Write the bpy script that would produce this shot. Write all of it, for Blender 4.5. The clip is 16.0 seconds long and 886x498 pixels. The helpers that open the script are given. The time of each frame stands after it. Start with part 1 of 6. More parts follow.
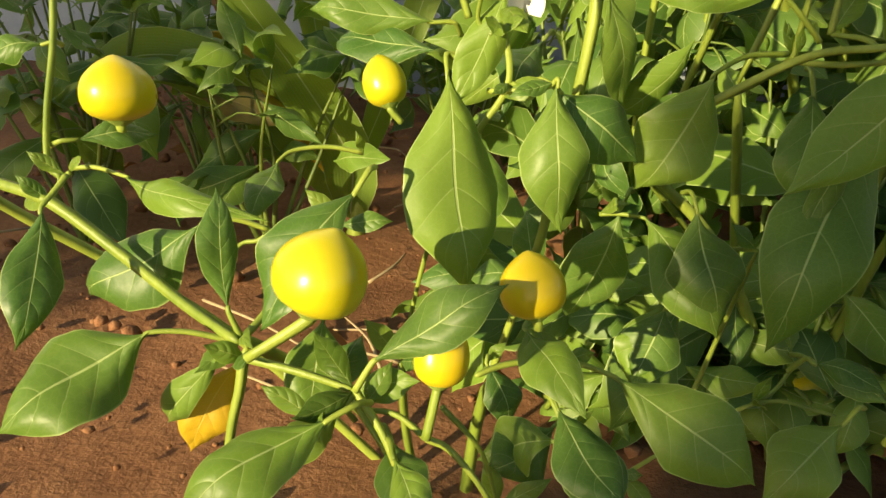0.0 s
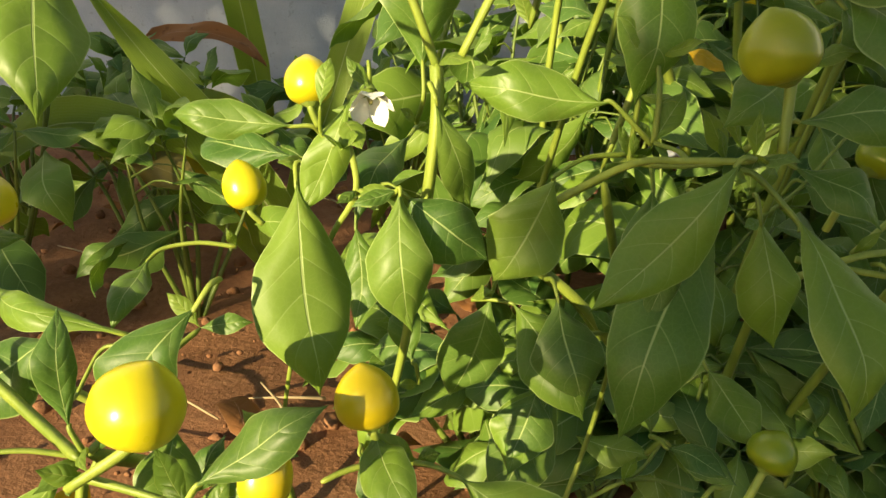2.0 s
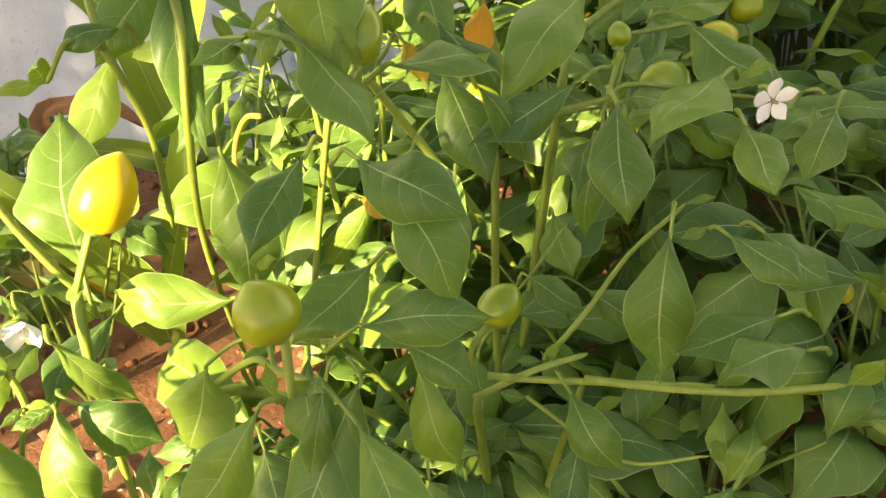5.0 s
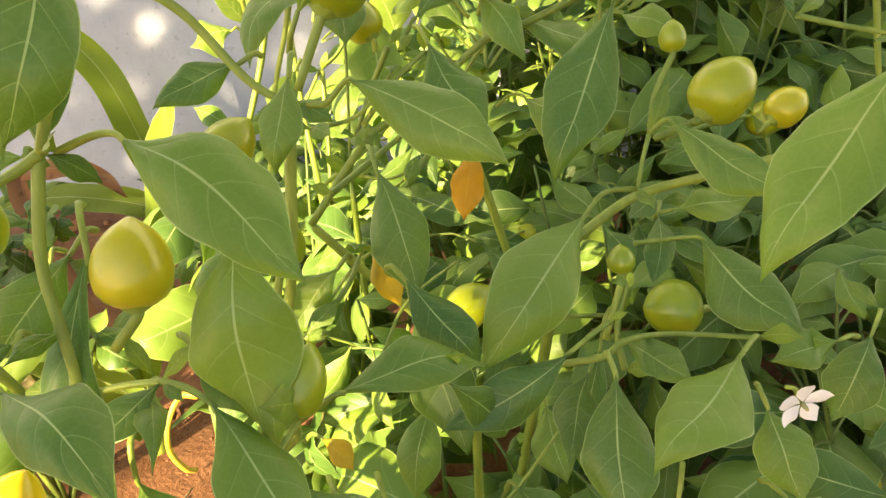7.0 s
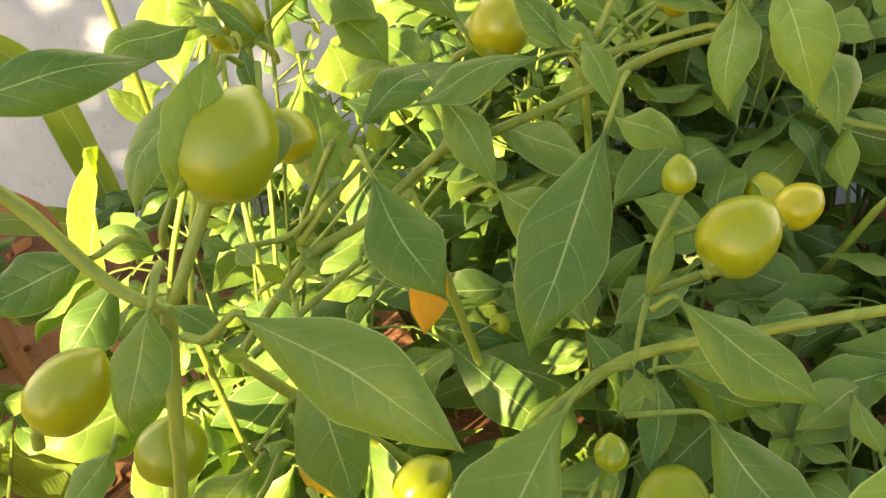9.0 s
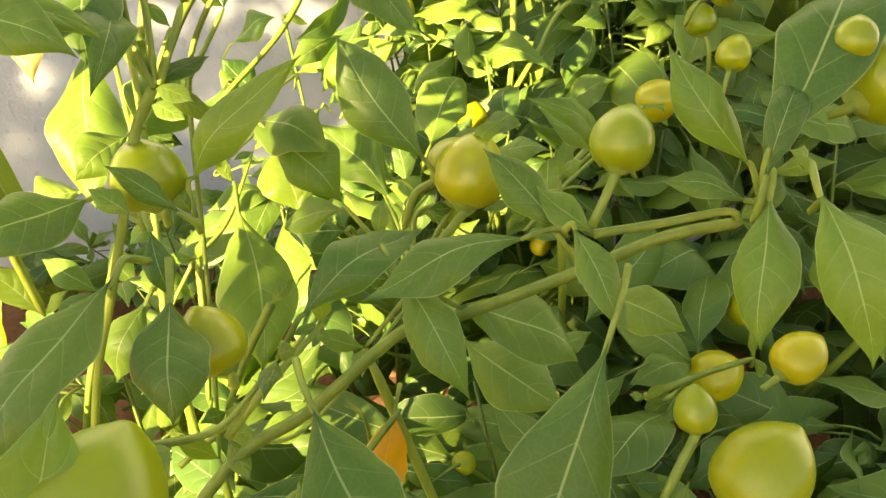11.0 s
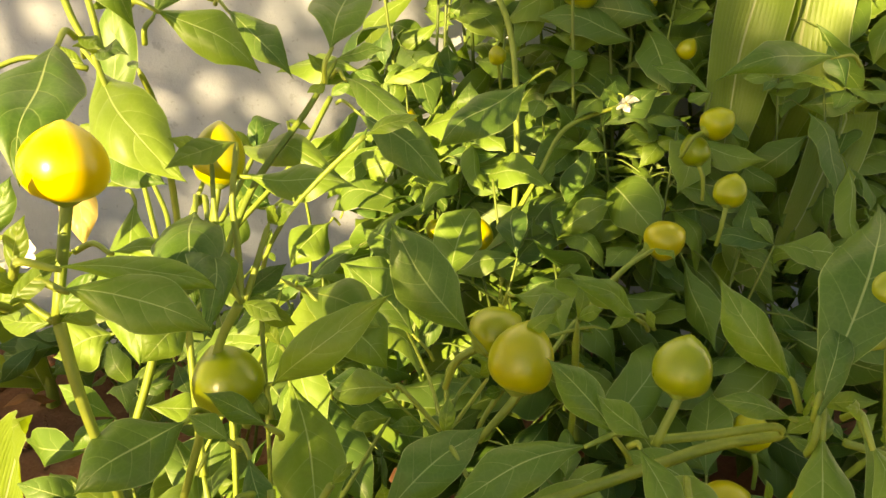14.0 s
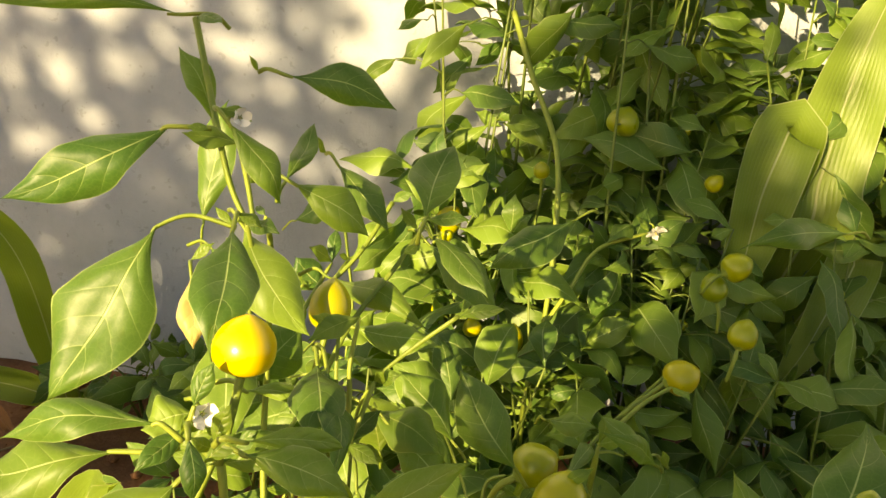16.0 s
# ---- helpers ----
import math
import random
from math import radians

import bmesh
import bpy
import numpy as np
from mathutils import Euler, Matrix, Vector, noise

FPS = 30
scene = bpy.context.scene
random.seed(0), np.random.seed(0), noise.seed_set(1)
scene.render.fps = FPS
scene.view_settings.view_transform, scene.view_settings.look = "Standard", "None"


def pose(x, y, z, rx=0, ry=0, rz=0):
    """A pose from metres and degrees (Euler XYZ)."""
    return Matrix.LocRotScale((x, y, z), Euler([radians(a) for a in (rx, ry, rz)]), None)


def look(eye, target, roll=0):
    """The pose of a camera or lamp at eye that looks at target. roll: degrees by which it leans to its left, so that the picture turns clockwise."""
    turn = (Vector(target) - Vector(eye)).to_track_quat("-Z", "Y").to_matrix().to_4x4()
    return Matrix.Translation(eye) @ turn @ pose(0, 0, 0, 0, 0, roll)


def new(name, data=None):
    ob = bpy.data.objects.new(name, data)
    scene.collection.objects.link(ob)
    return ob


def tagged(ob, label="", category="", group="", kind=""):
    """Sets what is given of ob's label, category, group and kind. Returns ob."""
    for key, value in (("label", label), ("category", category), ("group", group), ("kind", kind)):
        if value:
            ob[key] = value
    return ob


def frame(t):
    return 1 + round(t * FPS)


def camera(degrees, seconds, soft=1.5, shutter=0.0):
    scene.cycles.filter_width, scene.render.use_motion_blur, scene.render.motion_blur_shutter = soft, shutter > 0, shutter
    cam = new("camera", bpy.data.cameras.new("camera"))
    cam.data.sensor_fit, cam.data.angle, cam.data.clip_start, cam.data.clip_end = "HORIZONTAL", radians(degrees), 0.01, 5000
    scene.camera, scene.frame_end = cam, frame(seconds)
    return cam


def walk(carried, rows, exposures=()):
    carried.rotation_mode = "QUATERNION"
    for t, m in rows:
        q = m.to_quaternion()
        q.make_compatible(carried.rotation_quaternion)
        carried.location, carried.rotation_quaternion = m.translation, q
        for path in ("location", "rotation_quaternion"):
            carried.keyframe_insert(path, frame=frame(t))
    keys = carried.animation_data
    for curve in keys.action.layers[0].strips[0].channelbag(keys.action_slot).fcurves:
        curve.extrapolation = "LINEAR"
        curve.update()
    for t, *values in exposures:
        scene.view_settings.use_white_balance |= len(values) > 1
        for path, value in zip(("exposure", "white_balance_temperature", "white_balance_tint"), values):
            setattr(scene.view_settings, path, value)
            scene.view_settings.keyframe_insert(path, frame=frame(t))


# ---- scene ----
# ---- camera ----
cam = camera(64.0, 16.0)
PATH = [
    (0, (0.0000, 0.0000, 0.3270), (-0.1699, 0.8911, -0.0939), 2.46),
    (0.5, (0.0074, 0.0040, 0.3310), (-0.1558, 0.9025, -0.0765), 2.48),
    (1, (0.0159, 0.0067, 0.3419), (-0.1415, 0.9080, -0.0615), 2.17),
    (1.5, (0.0305, 0.0098, 0.3495), (-0.1142, 0.9168, -0.0459), 1.89),
    (2, (0.0461, 0.0129, 0.3594), (-0.0894, 0.9265, -0.0239), 1.92),
    (2.5, (0.0764, 0.0197, 0.3739), (-0.0446, 0.9343, -0.0120), 0.84),
    (3, (0.0893, 0.0214, 0.3799), (-0.0083, 0.9415, 0.0005), 0.39),
    (3.5, (0.1244, 0.0201, 0.3911), (0.0357, 0.9420, 0.0140), -1.73),
    (3.7, (0.1389, 0.0214, 0.3942), (0.0509, 0.9451, 0.0212), -2.61),
    (5.8, (0.2242, 0.0923, 0.5012), (0.0399, 0.9540, 0.0284), -8.21),
    (6, (0.2204, 0.1051, 0.5102), (0.0381, 0.9685, 0.0397), -8.38),
    (6.5, (0.2180, 0.1322, 0.5312), (0.0459, 0.9998, 0.0648), -7.38),
    (7, (0.2204, 0.1520, 0.5412), (0.0527, 1.0230, 0.0795), -6.53),
    (7.5, (0.2204, 0.1708, 0.5528), (0.0490, 1.0388, 0.0867), -6.08),
    (8, (0.2284, 0.1926, 0.5666), (0.0532, 1.0559, 0.0932), -5.65),
    (8.2, (0.2300, 0.2011, 0.5713), (0.0591, 1.0617, 0.0915), -5.50),
    (10.3, (0.2026, 0.3099, 0.5735), (0.1370, 1.1944, 0.1116), -3.12),
    (10.5, (0.2023, 0.3143, 0.5808), (0.1386, 1.2043, 0.1293), -2.33),
    (11, (0.2140, 0.3201, 0.6052), (0.1378, 1.2060, 0.1475), -2.58),
    (11.5, (0.2147, 0.3276, 0.6161), (0.1477, 1.2303, 0.1911), -1.85),
    (12, (0.2152, 0.3382, 0.6293), (0.1609, 1.2293, 0.1788), 1.23),
    (12.5, (0.2202, 0.3450, 0.6308), (0.1946, 1.2250, 0.1565), 4.40),
    (13, (0.2075, 0.3485, 0.6346), (0.2413, 1.2260, 0.1562), 6.96),
    (13.5, (0.1888, 0.3322, 0.6446), (0.2183, 1.2335, 0.2125), 5.18),
    (14, (0.1781, 0.3263, 0.6658), (0.1535, 1.2429, 0.2668), -0.84),
    (14.5, (0.1714, 0.3195, 0.6826), (0.1447, 1.2364, 0.2844), -2.37),
    (15, (0.1469, 0.3080, 0.6991), (0.1469, 1.2285, 0.3083), -0.00),
    (15.5, (0.1439, 0.2964, 0.7153), (0.1628, 1.2207, 0.3340), 2.26),
    (16, (0.1433, 0.2890, 0.7428), (0.1105, 1.2243, 0.3904), 5.50),
]
walk(cam, [(t, look(eye, target, roll)) for t, eye, target, roll in PATH],
     [(0.0, 1.0, 6500, 6), (2.0, 1.15, 6500, 6), (3.5, 1.5, 6300, 7), (5.8, 2.55, 6900, 15), (8.2, 2.5, 6900, 14),
      (10.3, 2.55, 7400, 10), (12.0, 2.2, 8000, 9), (13.0, 2.3, 8900, 9), (13.5, 2.3, 8700, 9), (14.0, 1.8, 8300, 9), (14.5, 1.6, 7900, 9), (15.0, 1.5, 7800, 9), (16.0, 1.4, 8000, 9)])

# ---- light ----
SUN_AT = Vector((-0.47, -0.84, 0.28)).normalized()
world = bpy.data.worlds.new("world")
scene.world = world
world.use_nodes = True
sky = world.node_tree.nodes.new("ShaderNodeTexSky")
sky.sky_type = "NISHITA"
sky.sun_disc = False
sky.dust_density = 1.2
sky.sun_elevation = math.asin(SUN_AT.z)
sky.sun_rotation = math.atan2(SUN_AT.x, SUN_AT.y)
backdrop_light = world.node_tree.nodes["Background"]
world.node_tree.links.new(sky.outputs[0], backdrop_light.inputs[0])
backdrop_light.inputs[1].default_value = 0.062
sun = new("sun", bpy.data.lights.new("sun", "SUN"))
sun.data.energy, sun.data.angle, sun.data.color = 5.0, radians(0.5), (1.0, 0.79, 0.46)
sun.matrix_world = look(SUN_AT * 8, (0, 0, 0))


# ---- materials ----
class Nodes:
    """A short way to wire a node material."""

    def __init__(self, name, roughness=0.5):
        self.mat = bpy.data.materials.new(name)
        self.mat.use_nodes = True
        self.tree = self.mat.node_tree
        self.shader = self.tree.nodes["Principled BSDF"]
        self.shader.inputs["Roughness"].default_value = roughness

    def add(self, kind, **links):
        n = self.tree.nodes.new("ShaderNode" + kind)
        return self.fill(n, links)

    def fill(self, n, links):
        for k, v in links.items():
            k = k.replace("_", " ")
            s = n.inputs[int(k[1:])] if k[0] == "i" and k[1:].isdigit() else n.inputs[k]
            if isinstance(v, bpy.types.NodeSocket):
                self.tree.links.new(v, s)
            else:
                s.default_value = (*v, 1) if s.type == "RGBA" and len(v) == 3 else v
        return n

    def math(self, op, a, b=0.0, c=0.0):
        n = self.add("Math", i0=a, i1=b, i2=c)
        n.operation = op
        return n.outputs[0]

    def noise(self, scale, detail=3.0, rough=0.55, vector=None):
        n = self.add("TexNoise", Scale=scale, Detail=detail, Roughness=rough)
        if vector is not None:
            self.tree.links.new(vector, n.inputs["Vector"])
        return n.outputs["Fac"]

    def ramp(self, fac, *stops):
        n = self.add("ValToRGB", Fac=fac)
        e = n.color_ramp.elements
        while len(e) < len(stops):
            e.new(0.5)
        for i, (at, c) in enumerate(stops):
            e[i].position, e[i].color = at, (*c, 1)
        return n.outputs[0]

    def mix(self, fac, a, b, mode="MIX"):
        n = self.tree.nodes.new("ShaderNodeMix")
        n.data_type, n.blend_type = "RGBA", mode
        for s, v in ((n.inputs[0], fac), (n.inputs[6], a), (n.inputs[7], b)):
            if isinstance(v, bpy.types.NodeSocket):
                self.tree.links.new(v, s)
            else:
                s.default_value = (*v, 1) if isinstance(v, tuple) else v
        return n.outputs[2]

    def bump(self, height, strength, distance):
        n = self.add("Bump", Height=height, Strength=strength, Distance=distance)
        self.tree.links.new(n.outputs[0], self.shader.inputs["Normal"])
        return n.outputs[0]

    def coords(self, which="Object"):
        return self.tree.nodes.new("ShaderNodeTexCoord").outputs[which]

    def rand(self):
        return self.tree.nodes.new("ShaderNodeObjectInfo").outputs["Random"]

    def through_light(self, colour, share):
        """Adds light that shines through a thin blade."""
        t = self.tree.nodes.new("ShaderNodeBsdfTranslucent")
        self.fill(t, {"Color": colour})
        m = self.tree.nodes.new("ShaderNodeMixShader")
        m.inputs[0].default_value = share
        self.tree.links.new(self.shader.outputs[0], m.inputs[1])
        self.tree.links.new(t.outputs[0], m.inputs[2])
        self.tree.links.new(m.outputs[0], self.tree.nodes["Material Output"].inputs[0])


def leaf_material(name, dark, light, vein, glow, share=0.32, veins=6.0, spots=0.0, gloss=0.42, dust=0.0):
    n = Nodes(name, gloss)
    uv = n.coords("UV")
    sep = n.add("SeparateXYZ", i0=uv)
    across = n.math("ABSOLUTE", n.math("MULTIPLY_ADD", sep.outputs[0], 2.0, -1.0))
    along = sep.outputs[1]
    # side veins run from the midrib forwards to the edge, and curve near it
    bent = n.math("MULTIPLY", n.math("POWER", across, 1.25), 0.20)
    phase = n.math("MULTIPLY", n.math("SUBTRACT", along, bent), veins)
    saw = n.math("ABSOLUTE", n.math("MULTIPLY_ADD", n.math("FRACT", phase), 2.0, -1.0))
    side = n.math("SMOOTH_MIN", n.math("MULTIPLY", n.math("SUBTRACT", saw, 0.935), 15.0), 1.0, 0.1)
    side = n.math("MULTIPLY", n.math("MAXIMUM", side, 0.0), n.math("SUBTRACT", 1.0, n.math("MULTIPLY", across, 0.75)))
    if not veins:
        saw = n.math("ABSOLUTE", n.math("MULTIPLY_ADD", n.math("FRACT", n.math("MULTIPLY", across, 9.0)), 2.0, -1.0))
        side = n.math("MULTIPLY", n.math("POWER", saw, 3.0), 0.16)
    width = n.math("MULTIPLY_ADD", along, -0.035, 0.052)
    rib = n.math("MAXIMUM", n.math("SUBTRACT", 1.0, n.math("DIVIDE", across, width)), 0.0)
    rib = n.math("MINIMUM", n.math("MULTIPLY", rib, 2.2), 1.0)
    obj = n.coords("Object")
    fine, broad = n.noise(900.0, 2.0, 0.6, obj), n.noise(60.0, 3.0, 0.6, obj)
    tint = n.math("ADD", n.math("MULTIPLY", n.rand(), 0.75), n.math("MULTIPLY", broad, 0.25))
    base = n.mix(n.math("POWER", tint, 1.3), dark, light)
    base = n.mix(n.math("MULTIPLY", fine, 0.25), base, light)
    # some leaves are dusty and greyer, others fresher
    dusty = n.math("MULTIPLY", n.math("POWER", n.math("FRACT", n.math("MULTIPLY", n.rand(), 7.31)), 1.6), dust)
    base = n.mix(dusty, base, (0.20, 0.26, 0.065))
    if spots:
        blot = n.ramp(n.noise(110.0, 2.0, 0.5, obj), (0.62, (0, 0, 0)), (0.72, (1, 1, 1)))
        base = n.mix(n.math("MULTIPLY", blot, spots), base, (0.10, 0.045, 0.012))
    base = n.mix(n.math("MULTIPLY", side, 0.5), base, vein)
    base = n.mix(n.math("MULTIPLY", rib, 0.8), base, vein)
    # a fine net between the side veins; the paler margin paints in backlit edges
    cell = n.add("TexVoronoi", Vector=obj, Scale=330.0)
    cell.feature = "DISTANCE_TO_EDGE"
    net = n.math("SUBTRACT", 1.0, n.math("MINIMUM", n.math("MULTIPLY", cell.outputs["Distance"], 9.0), 1.0))
    base = n.mix(n.math("MULTIPLY", net, 0.06), base, vein)
    rim = n.math("MINIMUM", n.math("MAXIMUM", n.math("MULTIPLY", n.math("SUBTRACT", across, 0.960), 30.0), 0.0), 1.0)
    base = n.mix(n.math("MULTIPLY", rim, 0.75), base, vein)
    n.fill(n.shader, {"Base Color": base})
    n.fill(n.shader, {"Roughness": n.math("MULTIPLY_ADD", broad, 0.25, gloss - 0.1), "Specular IOR Level": 0.36})
    # blistered blade: raised between the side veins, sunk along them
    quilt = n.math("MULTIPLY", n.math("SUBTRACT", 1.0, n.math("POWER", saw, 2.0)), n.math("SUBTRACT", 1.0, n.math("POWER", across, 2.0)))
    h = n.math("ADD", n.math("MULTIPLY", quilt, 0.7), n.math("SUBTRACT", n.math("MULTIPLY", fine, 0.10), n.math("MULTIPLY", rib, 0.9)))
    n.bump(h, 0.4, 0.0010)
    n.through_light(glow, share)
    return n.mat


LEAF = leaf_material("leaf_green", (0.018, 0.080, 0.018), (0.195, 0.305, 0.031), (0.40, 0.50, 0.18), (0.20, 0.37, 0.022), share=0.20, spots=0.10, gloss=0.42, dust=0.18)
# young leaves, and grown ones whose paler tone paints in sun
LEAF_YOUNG_LIT = leaf_material("leaf_lime", (0.10, 0.19, 0.03), (0.19, 0.28, 0.035), (0.40, 0.46, 0.12), (0.30, 0.42, 0.02), gloss=0.38)
LEAF_YELLOW = leaf_material("leaf_yellow", (0.55, 0.36, 0.02), (0.65, 0.45, 0.03), (0.68, 0.50, 0.08), (0.75, 0.48, 0.01), spots=0.3)
LEAF_ORANGE = leaf_material("leaf_orange", (0.62, 0.30, 0.01), (0.70, 0.38, 0.02), (0.70, 0.45, 0.06), (0.85, 0.42, 0.01), spots=0.2)
LEAF_PALE = leaf_material("leaf_pale", (0.55, 0.42, 0.14), (0.66, 0.54, 0.22), (0.70, 0.60, 0.3), (0.75, 0.55, 0.12))
LEAF_DRY = leaf_material("leaf_dry", (0.24, 0.20, 0.06), (0.32, 0.28, 0.10), (0.4, 0.36, 0.15), (0.35, 0.30, 0.05))
LEAF_DEAD = leaf_material("leaf_dead", (0.20, 0.085, 0.025), (0.34, 0.15, 0.05), (0.36, 0.2, 0.1), (0.3, 0.12, 0.02), share=0.12, spots=0.6, gloss=0.75)
LEAF_MAIZE = leaf_material("leaf_maize", (0.13, 0.22, 0.03), (0.22, 0.32, 0.04), (0.50, 0.56, 0.28), (0.30, 0.42, 0.02), share=0.38, veins=0.0)
HUES = {"": LEAF, "lime": LEAF_YOUNG_LIT, "yellow": LEAF_YELLOW, "orange": LEAF_ORANGE, "pale": LEAF_PALE, "dry": LEAF_DRY}
HUE_LABEL = {"": "", "lime": "yellow-green leaf in a sunlit tone", "yellow": "withered yellow leaf", "orange": "withered orange leaf",
             "pale": "pale yellow dying leaf", "dry": "dull olive leaf"}


def stem_material(name, dark, light):
    n = Nodes(name, 0.5)
    obj = n.coords("Object")
    streak = n.noise(120.0, 3.0, 0.6, n.add("Mapping", Vector=obj, Scale=(1.0, 1.0, 0.15)).outputs[0])
    base = n.ramp(n.math("ADD", n.math("MULTIPLY", streak, 0.7), n.math("MULTIPLY", n.rand(), 0.3)),
                  (0.25, dark), (0.75, light))
    n.fill(n.shader, {"Base Color": base})
    n.bump(n.noise(700.0, 2.0, 0.6, obj), 0.35, 0.0006)
    return n.mat


def pepper_material(name, green, middle, ripe):
    n = Nodes(name, 0.24)
    obj = n.coords("Object")
    patch = n.noise(38.0, 2.0, 0.5, obj)
    flush = n.math("MULTIPLY_ADD", n.rand(), 0.7, n.math("MULTIPLY", patch, 0.5))
    base = n.ramp(flush, (0.15, green), (0.55, middle), (0.95, ripe))
    base = n.mix(n.math("MULTIPLY", n.noise(400.0, 2.0, 0.5, obj), 0.12), base, (0.62, 0.57, 0.03))
    n.fill(n.shader, {"Base Color": base, "Subsurface Weight": 0.08, "Subsurface Radius": (0.006, 0.005, 0.001),
                      "Subsurface Scale": 0.5, "Specular IOR Level": 0.5, "Coat Weight": 0.14, "Coat Roughness": 0.24})
    n.fill(n.shader, {"Roughness": n.math("MULTIPLY_ADD", patch, 0.16, 0.22)})
    n.bump(n.noise(160.0, 2.0, 0.5, obj), 0.12, 0.0008)
    return n.mat


def plain_material(name, a, b, roughness, scale, bump=0.3, distance=0.001):
    n = Nodes(name, roughness)
    obj = n.coords("Object")
    n.fill(n.shader, {"Base Color": n.mix(n.noise(scale, 4.0, 0.6, obj), a, b)})
    n.bump(n.noise(scale * 5, 3.0, 0.6, obj), bump, distance)
    return n.mat


STEM = stem_material("stem_green", (0.13, 0.20, 0.020), (0.31, 0.38, 0.055))
# darker copy of the stem green: tones down sunlit stalks in the bushes
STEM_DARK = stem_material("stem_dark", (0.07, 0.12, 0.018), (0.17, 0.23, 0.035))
PEPPER = pepper_material("pepper_green", (0.17, 0.26, 0.008), (0.31, 0.35, 0.008), (0.45, 0.41, 0.010))
PEPPER_RIPE = pepper_material("pepper_yellow", (0.52, 0.49, 0.010), (0.62, 0.51, 0.010), (0.68, 0.49, 0.010))
CALYX = plain_material("calyx_green", (0.17, 0.25, 0.03), (0.28, 0.36, 0.07), 0.5, 200)
PETAL = plain_material("petal_white", (0.80, 0.80, 0.74), (0.86, 0.86, 0.82), 0.6, 300, 0.2, 0.0005)
ANTHER = plain_material("anther_yellow", (0.45, 0.40, 0.12), (0.30, 0.32, 0.16), 0.6, 500)
BARK = plain_material("bark_brown", (0.10, 0.07, 0.045), (0.19, 0.14, 0.09), 0.9, 30, 0.8, 0.01)
STALK_YELLOW = plain_material("stalk_yellow", (0.60, 0.40, 0.03), (0.66, 0.46, 0.05), 0.5, 150)
TWIG = plain_material("twig_straw", (0.30, 0.22, 0.12), (0.45, 0.35, 0.20), 0.85, 150)


def soil_material():
    n = Nodes("soil_red", 0.95)
    obj = n.coords("Object")
    clod, grit, damp = n.noise(14.0, 6.0, 0.65, obj), n.noise(160.0, 5.0, 0.7, obj), n.noise(2.2, 3.0, 0.5, obj)
    base = n.ramp(n.math("ADD", n.math("MULTIPLY", clod, 0.6), n.math("MULTIPLY", grit, 0.4)),
                  (0.3, (0.15, 0.064, 0.029)), (0.52, (0.27, 0.130, 0.062)), (0.75, (0.42, 0.235, 0.125)))
    base = n.mix(n.math("MULTIPLY", damp, 0.45), base, (0.14, 0.062, 0.034))
    n.fill(n.shader, {"Base Color": base, "Specular IOR Level": 0.2})
    n.bump(n.math("ADD", n.math("MULTIPLY", clod, 0.8), n.math("MULTIPLY", grit, 0.25)), 0.6, 0.015)
    return n.mat


def wall_material():
    n = Nodes("wall_render", 0.9)
    obj = n.coords("Object")
    broad, mid, fine = n.noise(1.6, 5.0, 0.6, obj), n.noise(11.0, 5.0, 0.65, obj), n.noise(150.0, 4.0, 0.7, obj)
    base = n.ramp(n.math("ADD", n.math("MULTIPLY", broad, 0.55), n.math("MULTIPLY", mid, 0.45)),
                  (0.3, (0.31, 0.35, 0.42)), (0.5, (0.41, 0.455, 0.53)), (0.72, (0.54, 0.58, 0.64)))
    pit = n.ramp(n.noise(75.0, 2.0, 0.5, obj), (0.66, (0, 0, 0)), (0.70, (1, 1, 1)))
    base = n.mix(n.math("MULTIPLY", pit, 0.22), base, (0.13, 0.13, 0.14))
    n.fill(n.shader, {"Base Color": base, "Specular IOR Level": 0.2})
    n.bump(n.math("ADD", n.math("MULTIPLY", mid, 0.8), n.math("MULTIPLY", fine, 0.5)), 0.5, 0.006)
    return n.mat


SOIL, WALL = soil_material(), wall_material()


# ---- building blocks ----
def mesh_from(name, verts, faces, uvs=None, smooth=True):
    me = bpy.data.meshes.new(name)
    me.from_pydata(verts, [], faces)
    if uvs is not None:
        layer = me.uv_layers.new(name="UVMap")
        idx = np.empty(len(me.loops), dtype=np.int32)
        me.loops.foreach_get("vertex_index", idx)
        layer.data.foreach_set("uv", np.asarray(uvs, dtype=np.float32)[idx].ravel())
    if smooth:
        me.polygons.foreach_set("use_smooth", [True] * len(me.polygons))
    me.update()
    return me


HOME = {}


def thing(name, at, label, category, group="", kind=""):
    """An Empty at a thing's base; its parts hang under it."""
    ob = new(name)
    ob.empty_display_size = 0.02
    ob.matrix_basis = Matrix.Translation(at)
    HOME[ob] = Matrix.Translation(at)
    return tagged(ob, label, category, group, kind)


def put(name, me, material, parent, m=None, label=""):
    """A mesh object under parent; m is its pose in the world."""
    ob = new(name, me)
    if not me.materials:
        me.materials.append(material)
    ob.parent = parent
    m = m or Matrix()
    ob.matrix_basis = HOME[parent].inverted() @ m
    HOME[ob] = m
    if label:
        ob["label"] = label
    return ob


def smooth_line(points, per=5):
    """A Catmull-Rom line through points."""
    p = [Vector(q) for q in points]
    if len(p) < 3:
        return [p[0].lerp(p[-1], i / per) for i in range(per + 1)]
    p = [p[0] * 2 - p[1], *p, p[-1] * 2 - p[-2]]
    out = []
    for i in range(1, len(p) - 2):
        a, b, c, d = p[i - 1:i + 3]
        for k in range(per):
            t = k / per
            out.append(0.5 * (2 * b + (c - a) * t + (2 * a - 5 * b + 4 * c - d) * t * t + (3 * b - a - 3 * c + d) * t ** 3))
    out.append(p[-2])
    return out


